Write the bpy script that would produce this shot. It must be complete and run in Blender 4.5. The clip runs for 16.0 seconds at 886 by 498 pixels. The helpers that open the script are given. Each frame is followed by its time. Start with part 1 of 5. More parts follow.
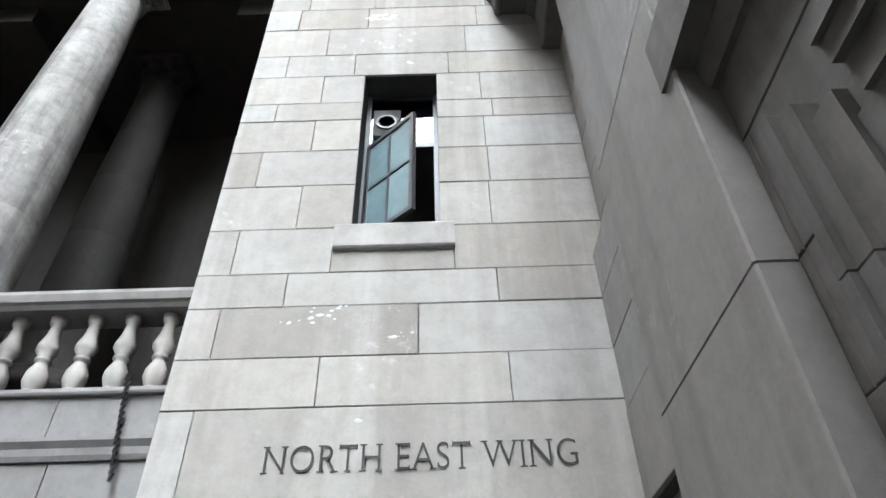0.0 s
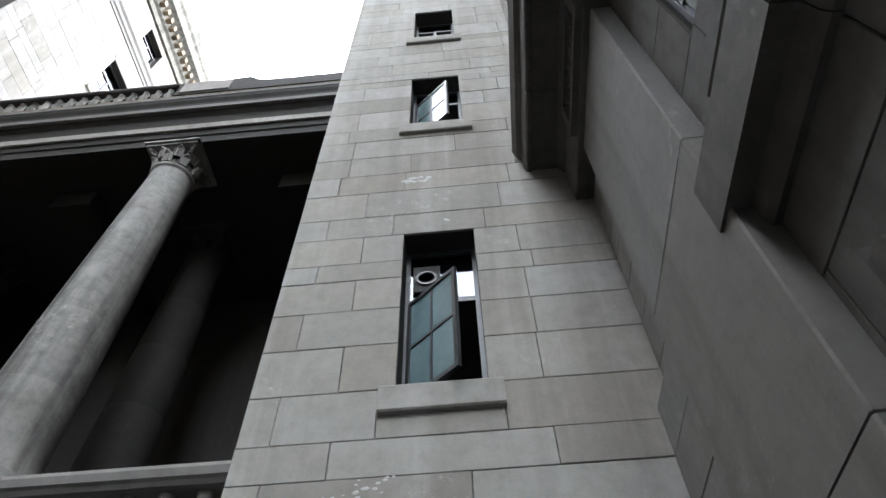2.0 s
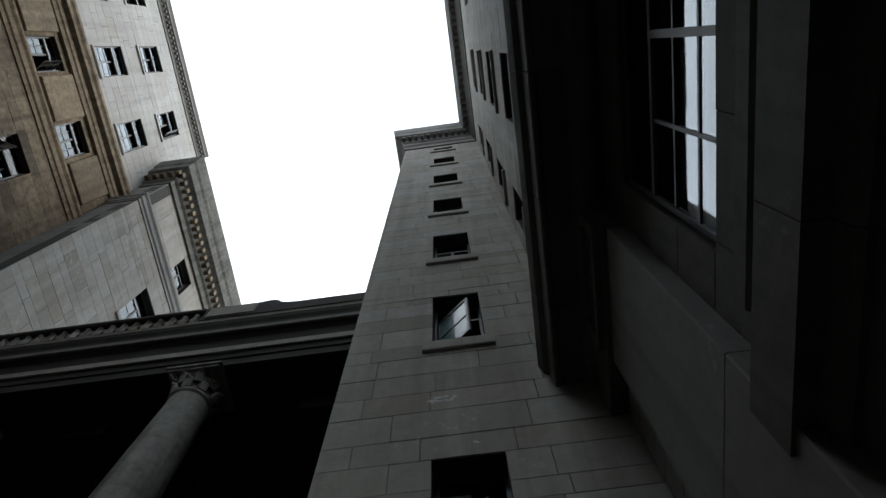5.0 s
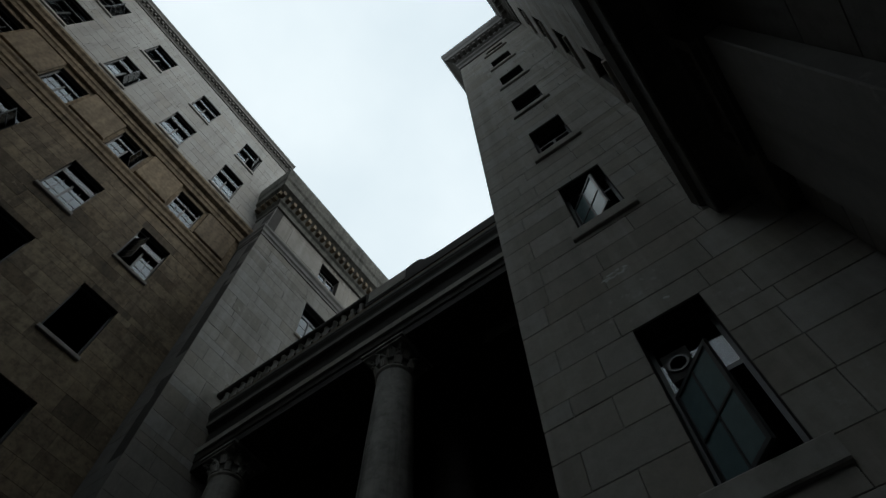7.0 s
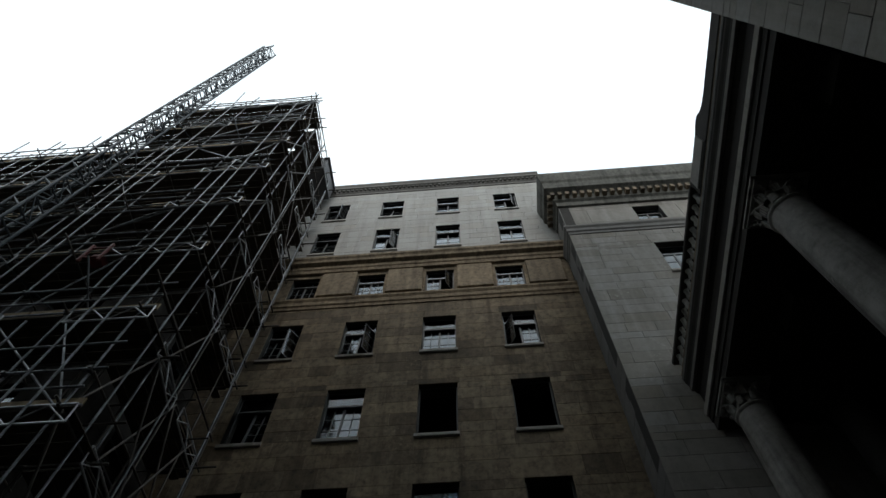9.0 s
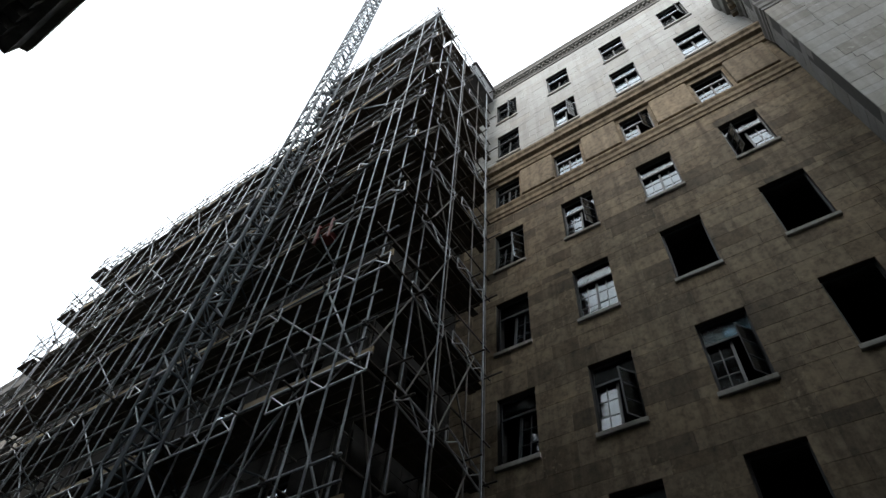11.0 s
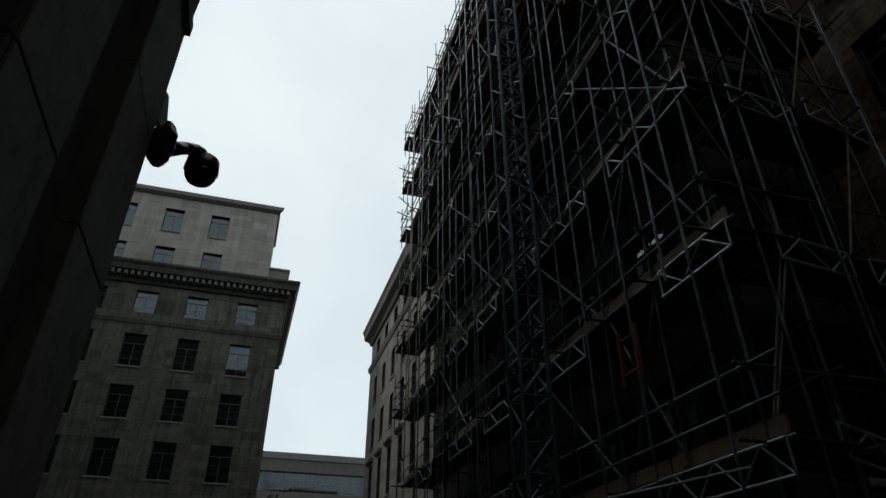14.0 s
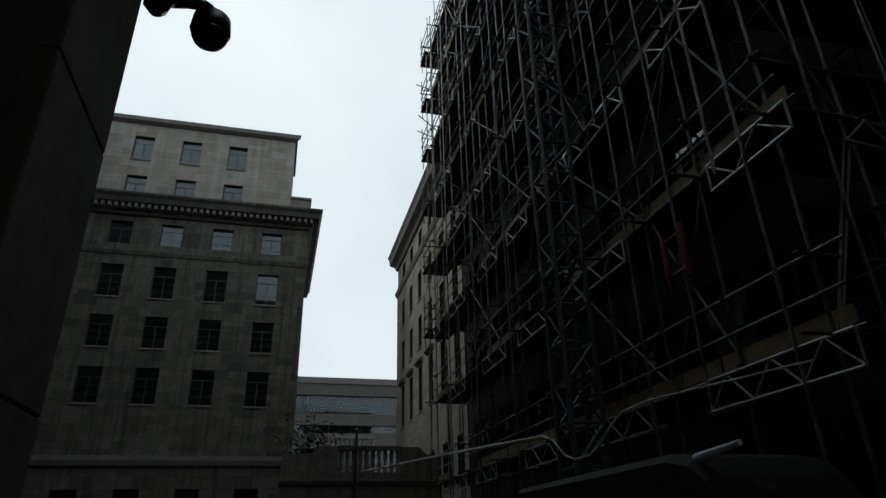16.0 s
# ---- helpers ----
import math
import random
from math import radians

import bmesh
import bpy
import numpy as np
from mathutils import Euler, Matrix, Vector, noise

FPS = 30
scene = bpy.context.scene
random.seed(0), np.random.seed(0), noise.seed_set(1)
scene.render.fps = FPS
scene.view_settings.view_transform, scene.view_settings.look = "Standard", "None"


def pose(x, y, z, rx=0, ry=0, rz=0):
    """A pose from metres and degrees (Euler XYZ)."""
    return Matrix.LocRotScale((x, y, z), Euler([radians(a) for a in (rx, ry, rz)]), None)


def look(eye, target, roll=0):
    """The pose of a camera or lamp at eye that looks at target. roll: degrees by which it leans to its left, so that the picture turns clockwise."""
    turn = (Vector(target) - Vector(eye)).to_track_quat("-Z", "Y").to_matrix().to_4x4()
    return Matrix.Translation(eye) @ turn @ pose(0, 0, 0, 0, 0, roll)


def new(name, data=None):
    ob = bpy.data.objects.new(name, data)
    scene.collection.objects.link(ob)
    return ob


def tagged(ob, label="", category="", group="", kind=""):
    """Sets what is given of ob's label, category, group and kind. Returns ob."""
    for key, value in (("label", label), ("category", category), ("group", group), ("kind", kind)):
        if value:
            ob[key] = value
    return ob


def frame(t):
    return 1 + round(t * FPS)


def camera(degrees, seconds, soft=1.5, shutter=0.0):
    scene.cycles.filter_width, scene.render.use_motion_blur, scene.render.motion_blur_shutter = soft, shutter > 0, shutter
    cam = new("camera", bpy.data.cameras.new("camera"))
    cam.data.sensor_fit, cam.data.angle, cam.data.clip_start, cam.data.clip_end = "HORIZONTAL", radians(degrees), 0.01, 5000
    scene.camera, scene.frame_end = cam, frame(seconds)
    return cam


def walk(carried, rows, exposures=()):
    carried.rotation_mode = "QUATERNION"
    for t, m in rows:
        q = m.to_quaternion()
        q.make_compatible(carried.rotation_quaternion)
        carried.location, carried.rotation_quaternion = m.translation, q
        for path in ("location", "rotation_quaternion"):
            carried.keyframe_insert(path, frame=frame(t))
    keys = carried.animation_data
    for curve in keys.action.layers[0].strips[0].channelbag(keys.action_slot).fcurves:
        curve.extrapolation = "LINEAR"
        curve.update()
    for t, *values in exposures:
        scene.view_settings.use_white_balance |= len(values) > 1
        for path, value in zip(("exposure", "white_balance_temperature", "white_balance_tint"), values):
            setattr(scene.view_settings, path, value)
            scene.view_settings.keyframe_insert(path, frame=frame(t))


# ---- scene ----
cam = camera(70.4, 16.0)
PATH = [
    (0, pose(-0.001, 0.001, 1.597, 128.93, 1.24, 1.13)),
    (0.5, pose(-0.015, 0.038, 1.618, 132.19, 1.96, 2.69)),
    (1, pose(-0.022, 0.057, 1.663, 134.41, 2.21, 3.70)),
    (1.5, pose(-0.061, 0.063, 1.694, 139.69, 1.09, 3.06)),
    (2, pose(-0.107, 0.110, 1.729, 142.97, 1.11, 5.23)),
    (2.5, pose(-0.116, 0.115, 1.765, 147.43, 2.30, 6.22)),
    (3, pose(-0.120, 0.141, 1.807, 151.12, 1.75, 7.41)),
    (3.5, pose(-0.101, 0.117, 1.830, 154.66, 2.57, 6.11)),
    (4, pose(-0.080, 0.086, 1.875, 159.58, 1.76, 7.46)),
    (4.2, pose(-0.098, 0.087, 1.878, 162.37, 1.26, 7.04)),
    (6.3, pose(-0.354, 0.087, 1.765, 159.40, -0.13, 15.47)),
    (6.5, pose(-0.363, 0.090, 1.762, 158.26, 0.18, 20.33)),
    (7, pose(-0.356, 0.012, 1.766, 155.02, 0.70, 36.04)),
    (7.5, look((-0.428, -0.02, 1.699), (-1.198, 0.41, 3.494), 3.6)),
    (8, look((-0.379, 0.005, 1.582), (-1.215, 0.203, 3.389), 0.4)),
    (8.2, look((-0.366, 0.024, 1.551), (-1.22, 0.16, 3.354), 0.8)),
    (10.3, pose(-1.032, -0.376, 1.641, 149.48, -0.92, 117.13)),
    (10.5, pose(-1.044, -0.399, 1.635, 147.88, -1.51, 119.93)),
    (11, pose(-1.024, -0.465, 1.664, 143.37, -3.48, 124.07)),
    (11.5, pose(-1.017, -0.505, 1.647, 140.16, -3.60, 127.35)),
    (12, pose(-0.982, -0.519, 1.637, 135.36, -4.85, 132.99)),
    (12.5, pose(-0.900, -0.527, 1.573, 130.55, -2.49, 140.96)),
    (13, pose(-0.887, -0.574, 1.595, 127.02, -0.87, 151.49)),
    (13.5, pose(-0.932, -0.653, 1.559, 126.09, -0.04, 158.44)),
    (14, pose(-0.949, -0.792, 1.542, 121.78, 0.02, 162.97)),
    (14.5, pose(-0.893, -0.978, 1.563, 122.41, 0.25, 159.65)),
    (15, pose(-0.876, -1.092, 1.560, 119.88, 1.20, 159.87)),
    (15.5, pose(-0.918, -1.225, 1.530, 118.82, 2.17, 162.25)),
    (16, pose(-0.933, -1.417, 1.508, 115.10, 1.35, 165.82)),
]
EXPOSURES = [(0.0, 5.0, 6440, 15.5), (1.0, 4.8, 6440, 15.5), (2.0, 3.7, 6430, 15.5), (3.5, 3.0, 6420, 15), (4.1, 2.2, 6400, 13), (4.6, 1.5, 6400, 12), (6.3, -0.45, 6420, 7), (7.1, -0.4, 6420, 7), (7.5, 0.0, 6440, 9), (7.9, -0.35, 6420, 7), (8.2, -0.35, 6420, 7), (10.3, 1.0, 6500, 11), (11.0, 1.2, 6500, 11), (12.0, 1.65, 6500, 11), (13.0, 1.6, 6500, 10), (13.5, 0.35, 6500, 10), (13.9, -0.5, 6550, 7), (14.5, -0.45, 6550, 7), (15.0, -0.3, 6530, 8), (15.5, -0.4, 6550, 8), (16.0, -0.45, 6550, 7)]
walk(cam, PATH, EXPOSURES)

# ---- world, sky and sun ----
world = bpy.data.worlds.new("overcast_sky")
scene.world = world
world.use_nodes = True
wn, wl = world.node_tree.nodes, world.node_tree.links
wn.clear()
sky = wn.new("ShaderNodeTexSky")
sky.sky_type, sky.sun_disc = "NISHITA", False
sky.sun_elevation, sky.sun_rotation = radians(43), radians(86)
sky.air_density, sky.dust_density, sky.ozone_density = 1.0, 4.0, 1.0
tc = wn.new("ShaderNodeTexCoord")
cloud = wn.new("ShaderNodeTexNoise")
cloud.inputs["Scale"].default_value, cloud.inputs["Detail"].default_value = 2.2, 5.0
wl.new(tc.outputs["Generated"], cloud.inputs["Vector"])
cramp = wn.new("ShaderNodeValToRGB")
cramp.color_ramp.elements[0].position, cramp.color_ramp.elements[0].color = 0.30, (7.0, 8.0, 8.6, 1)
cramp.color_ramp.elements[1].position, cramp.color_ramp.elements[1].color = 0.75, (9.4, 10.1, 10.4, 1)
wl.new(cloud.outputs["Fac"], cramp.inputs["Fac"])
wmix = wn.new("ShaderNodeMixRGB")
wmix.inputs["Fac"].default_value = 0.85
wl.new(sky.outputs["Color"], wmix.inputs["Color1"])
wl.new(cramp.outputs["Color"], wmix.inputs["Color2"])
wbg = wn.new("ShaderNodeBackground")
wbg.inputs["Strength"].default_value = 0.15
wl.new(wmix.outputs["Color"], wbg.inputs["Color"])
wout = wn.new("ShaderNodeOutputWorld")
wl.new(wbg.outputs["Background"], wout.inputs["Surface"])
sun_data = bpy.data.lights.new("sun", "SUN")
sun_data.energy, sun_data.angle, sun_data.color = 0.8, radians(16), (1.0, 0.97, 0.93)
sun = new("sun", sun_data)
sun.matrix_basis = look((54, 4, 50), (0, 0, 0))


# ---- materials ----
def material(name, build):
    m = bpy.data.materials.new(name)
    m.use_nodes = True
    nt = m.node_tree
    nt.nodes.clear()
    out = nt.nodes.new("ShaderNodeOutputMaterial")
    nt.links.new(build(nt), out.inputs["Surface"])
    return m


def node(nt, kind, links=None, **values):
    n = nt.nodes.new(kind)
    for k, v in values.items():
        n.inputs[k.replace("_", " ")].default_value = v
    for k, s in (links or {}).items():
        nt.links.new(s, n.inputs[k])
    return n


def ramp(nt, fac, stops):
    n = nt.nodes.new("ShaderNodeValToRGB")
    e = n.color_ramp.elements
    while len(e) < len(stops):
        e.new(0.5)
    for i, (p, c) in enumerate(stops):
        e[i].position, e[i].color = p, (*c, 1)
    nt.links.new(fac, n.inputs["Fac"])
    return n.outputs["Color"]


def mixed(nt, a, b, fac, mode="MIX"):
    n = nt.nodes.new("ShaderNodeMixRGB")
    n.blend_type = mode
    for key, v in (("Fac", fac), ("Color1", a), ("Color2", b)):
        if isinstance(v, (int, float)):
            n.inputs[key].default_value = v
        elif isinstance(v, tuple):
            n.inputs[key].default_value = (*v, 1)
        else:
            nt.links.new(v, n.inputs[key])
    return n.outputs["Color"]


def stone(light, dark, soot, soot_amount, streak=0.5, vary=0.16, bump=0.25, lime_amount=0.25):
    """Sawn limestone: tone changes from block to block, rain streaks, soot blotches, fine grain."""
    def build(nt):
        geo = nt.nodes.new("ShaderNodeNewGeometry")
        info = nt.nodes.new("ShaderNodeObjectInfo")
        add = nt.nodes.new("ShaderNodeMath")
        add.operation = "ADD"
        nt.links.new(geo.outputs["Random Per Island"], add.inputs[0])
        nt.links.new(info.outputs["Random"], add.inputs[1])
        fr = nt.nodes.new("ShaderNodeMath")
        fr.operation = "FRACT"
        nt.links.new(add.outputs[0], fr.inputs[0])
        pos = geo.outputs["Position"]
        big = node(nt, "ShaderNodeTexNoise", {"Vector": pos}, Scale=0.9, Detail=5.0, Roughness=0.62)
        fine = node(nt, "ShaderNodeTexNoise", {"Vector": pos}, Scale=34.0, Detail=4.0, Roughness=0.7)
        mid = node(nt, "ShaderNodeTexNoise", {"Vector": pos}, Scale=6.0, Detail=6.0, Roughness=0.7)
        mp = node(nt, "ShaderNodeMapping", {"Vector": pos})
        mp.inputs["Scale"].default_value = (2.6, 2.6, 0.16)
        st = node(nt, "ShaderNodeTexNoise", {"Vector": mp.outputs["Vector"]}, Scale=1.3, Detail=5.0, Roughness=0.6)
        base = mixed(nt, light, dark, ramp(nt, fr.outputs[0], ((0.0, (0, 0, 0)), (0.45, (vary,) * 3), (0.8, (vary * 2.2,) * 3), (1.0, (vary * 4.2,) * 3))))
        hue = nt.nodes.new("ShaderNodeMath")
        hue.operation = "MULTIPLY_ADD"
        nt.links.new(fr.outputs[0], hue.inputs[0])
        hue.inputs[1].default_value, hue.inputs[2].default_value = 7.31, 0.0
        hf = nt.nodes.new("ShaderNodeMath")
        hf.operation = "FRACT"
        nt.links.new(hue.outputs[0], hf.inputs[0])
        tan = (light[0] * 0.92, light[1] * 0.84, light[2] * 0.72)
        base = mixed(nt, base, tan, ramp(nt, hf.outputs[0], ((0.45, (0, 0, 0)), (1.0, (0.38,) * 3))))
        base = mixed(nt, base, dark, ramp(nt, big.outputs["Fac"], ((0.4, (0, 0, 0)), (0.75, (0.7,) * 3))))
        base = mixed(nt, base, soot, ramp(nt, st.outputs["Fac"], ((0.48, (0, 0, 0)), (0.72, (streak,) * 3))))
        mp2 = node(nt, "ShaderNodeMapping", {"Vector": pos})
        mp2.inputs["Scale"].default_value, mp2.inputs["Location"].default_value = (1.5, 1.5, 0.07), (4.1, 1.7, 0.3)
        lime = node(nt, "ShaderNodeTexNoise", {"Vector": mp2.outputs["Vector"]}, Scale=1.4, Detail=5.0, Roughness=0.6)
        base = mixed(nt, base, tuple(min(0.8, c * 1.35) for c in light), ramp(nt, lime.outputs["Fac"], ((0.50, (0, 0, 0)), (0.72, (lime_amount,) * 3))))
        so = ramp(nt, mid.outputs["Fac"], ((0.42, (0, 0, 0)), (0.78, (soot_amount,) * 3)))
        base = mixed(nt, base, soot, so)
        chip = node(nt, "ShaderNodeTexNoise", {"Vector": pos}, Scale=9.0, Detail=5.0, Roughness=0.62)
        zone = node(nt, "ShaderNodeTexNoise", {"Vector": pos}, Scale=0.75, Detail=1.0)
        chips = mixed(nt, ramp(nt, chip.outputs["Fac"], ((0.56, (0, 0, 0)), (0.68, (1, 1, 1)))), ramp(nt, zone.outputs["Fac"], ((0.56, (0, 0, 0)), (0.70, (0.45,) * 3))), 1.0, "MULTIPLY")
        base = mixed(nt, base, tuple(min(0.8, c * 1.55) for c in light), chips)
        base = mixed(nt, base, tuple(min(0.8, c * 1.4) for c in light), ramp(nt, fine.outputs["Fac"], ((0.3, (0.0,) * 3), (0.7, (0.08,) * 3))))
        h = mixed(nt, fine.outputs["Fac"], mid.outputs["Fac"], 0.5)
        bp = node(nt, "ShaderNodeBump", {"Height": h}, Strength=bump, Distance=0.012)
        p = node(nt, "ShaderNodeBsdfPrincipled", {"Base Color": base, "Normal": bp.outputs["Normal"]}, Roughness=0.86)
        p.inputs["Specular IOR Level"].default_value = 0.25
        return p.outputs["BSDF"]
    return build


def plain(color, rough, metal=0.0, vary=0.25, scale=8.0, bump=0.1, spec=0.5):
    def build(nt):
        geo = nt.nodes.new("ShaderNodeNewGeometry")
        n = node(nt, "ShaderNodeTexNoise", {"Vector": geo.outputs["Position"]}, Scale=scale, Detail=5.0, Roughness=0.65)
        n2 = node(nt, "ShaderNodeTexNoise", {"Vector": geo.outputs["Position"]}, Scale=scale * 7, Detail=3.0)
        dark = tuple(c * (1 - vary) for c in color)
        col = mixed(nt, color, dark, ramp(nt, n.outputs["Fac"], ((0.35, (0, 0, 0)), (0.7, (1, 1, 1)))))
        col = mixed(nt, col, dark, ramp(nt, n2.outputs["Fac"], ((0.5, (0, 0, 0)), (0.8, (0.6,) * 3))))
        bp = node(nt, "ShaderNodeBump", {"Height": n2.outputs["Fac"]}, Strength=bump, Distance=0.01)
        p = node(nt, "ShaderNodeBsdfPrincipled", {"Base Color": col, "Normal": bp.outputs["Normal"]}, Roughness=rough, Metallic=metal)
        p.inputs["Specular IOR Level"].default_value = spec
        return p.outputs["BSDF"]
    return build


def glass(nt):
    fr = node(nt, "ShaderNodeFresnel", IOR=1.46)
    geo = nt.nodes.new("ShaderNodeNewGeometry")
    n = node(nt, "ShaderNodeTexNoise", {"Vector": geo.outputs["Position"]}, Scale=1.6, Detail=2.0)
    bp = node(nt, "ShaderNodeBump", {"Height": n.outputs["Fac"]}, Strength=0.06, Distance=0.02)
    nt.links.new(bp.outputs["Normal"], fr.inputs["Normal"])
    sc = nt.nodes.new("ShaderNodeMath")
    sc.operation, sc.use_clamp = "MULTIPLY", True
    sc.inputs[1].default_value = 1.5  # two faces of a pane
    nt.links.new(fr.outputs[0], sc.inputs[0])
    tr = node(nt, "ShaderNodeBsdfTransparent")
    tr.inputs["Color"].default_value = (0.62, 0.70, 0.72, 1)
    gl = node(nt, "ShaderNodeBsdfGlossy", {"Normal": bp.outputs["Normal"]}, Roughness=0.03)
    gl.inputs["Color"].default_value = (0.9, 0.95, 1.0, 1)
    mx = nt.nodes.new("ShaderNodeMixShader")
    nt.links.new(sc.outputs[0], mx.inputs[0])
    nt.links.new(tr.outputs[0], mx.inputs[1])
    nt.links.new(gl.outputs[0], mx.inputs[2])
    return mx.outputs[0]


STONE = material("portland_stone", stone((0.298, 0.288, 0.270), (0.200, 0.183, 0.159), (0.070, 0.063, 0.054), 0.30, 0.24, 0.30, lime_amount=0.46))
STONE_GREY = material("grey_weathered_stone", stone((0.171, 0.166, 0.158), (0.115, 0.108, 0.099), (0.034, 0.032, 0.030), 0.26, 0.20, 0.14, lime_amount=0.08))
STONE_SOOT = material("sooty_brown_stone", stone((0.262, 0.205, 0.138), (0.080, 0.062, 0.043), (0.014, 0.012, 0.010), 0.85, 0.55, 0.30, lime_amount=0.26))
STONE_WING = material("dark_grey_stone", stone((0.110, 0.105, 0.097), (0.068, 0.063, 0.055), (0.018, 0.016, 0.013), 0.42, 0.42, 0.20, lime_amount=0.10))
STONE_SLAB = material("smooth_grey_slab_stone", stone((0.198, 0.193, 0.182), (0.138, 0.132, 0.120), (0.037, 0.034, 0.029), 0.24, 0.30, 0.14, lime_amount=0.22))
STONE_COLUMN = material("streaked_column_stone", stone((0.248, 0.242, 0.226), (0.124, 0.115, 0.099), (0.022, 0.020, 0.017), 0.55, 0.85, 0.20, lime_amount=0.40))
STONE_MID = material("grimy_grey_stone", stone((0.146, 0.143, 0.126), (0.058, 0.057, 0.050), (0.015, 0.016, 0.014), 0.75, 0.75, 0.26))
# attic stone: cleaner, and its stronger sky light is put into the tone
STONE_PALE = material("clean_skylit_stone", stone((0.378, 0.375, 0.362), (0.282, 0.273, 0.254), (0.121, 0.112, 0.101), 0.18, 0.3, 0.14))
# black stone: soot outside, and shade put into the colour of sheltered parts
STONE_BLACK = material("sooty_shaded_stone", stone((0.030, 0.027, 0.024), (0.018, 0.017, 0.015), (0.009, 0.009, 0.009), 0.5, 0.5, 0.15))
MORTAR = material("recessed_mortar", plain((0.034, 0.031, 0.027), 0.95, 0, 0.4, 5.0))
FRAME = material("dark_painted_metal", plain((0.030, 0.034, 0.036), 0.45, 0.0, 0.3, 20))
GLASS = material("window_glass", glass)
FROSTED = material("obscured_teal_glass", plain((0.13, 0.19, 0.20), 0.22, 0.0, 0.25, 1.5, 0.03))
# near black, so indoor dimness is already held in the room colour
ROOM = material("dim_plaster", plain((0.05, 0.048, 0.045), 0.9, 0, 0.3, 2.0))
BLIND = material("pale_blind", plain((0.45, 0.50, 0.54), 0.8, 0, 0.15, 3.0))
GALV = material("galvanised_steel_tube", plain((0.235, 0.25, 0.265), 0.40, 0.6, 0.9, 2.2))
# rust brown, taken darker to put shade on the inner and north tubes
TUBE_DARK = material("rusty_shaded_tube", plain((0.105, 0.090, 0.076), 0.55, 0.35, 0.8, 2.5))
MAST = material("dull_blue_grey_steel", plain((0.060, 0.072, 0.082), 0.5, 0.4, 0.4, 3.0))
ALU = material("aluminium_lattice", plain((0.42, 0.43, 0.44), 0.42, 0.75, 0.4, 5.0))
# weathered wood, darkened so the boards hold the scaffold's inner shade
BOARD = material("weathered_shaded_board", plain((0.060, 0.045, 0.030), 0.85, 0, 0.5, 4.0, 0.3))
BOARD_NEW = material("pale_toe_board", plain((0.30, 0.22, 0.12), 0.8, 0, 0.5, 3.0, 0.3))
RED = material("red_oxide_paint", plain((0.16, 0.022, 0.016), 0.55, 0, 0.35, 7.0))
BLACK = material("black_enamel", plain((0.014, 0.015, 0.016), 0.35, 0, 0.3, 15))
SMOKED = material("smoked_dome", plain((0.01, 0.01, 0.012), 0.08, 0, 0.1, 5, 0.0))
ASPHALT = material("asphalt", plain((0.05, 0.05, 0.05), 0.9, 0, 0.3, 3.0, 0.4))
LETTER = material("incised_lettering", plain((0.035, 0.033, 0.03), 0.9, 0, 0.3, 12))
LEAD = material("lead_sheet", plain((0.12, 0.12, 0.125), 0.6, 0.2, 0.35, 4.0))
CONCRETE = material("brown_concrete", plain((0.085, 0.080, 0.074), 0.8, 0, 0.25, 1.0))
LEAF = material("leaf_green", plain((0.035, 0.06, 0.02), 0.7, 0, 0.5, 3.0))
BARK = material("bark", plain((0.08, 0.06, 0.045), 0.9, 0, 0.4, 9.0, 0.5))
CABLE = material("grey_rubber_cable", plain((0.35, 0.35, 0.34), 0.5, 0, 0.2, 8))
MATT = material("dusty_black_paint", plain((0.010, 0.010, 0.011), 0.75, 0, 0.3, 4, 0.05, 0.2))
VAN = material("gloss_pale_panel", plain((0.55, 0.62, 0.72), 0.12, 0.1, 0.05, 2, 0.0))


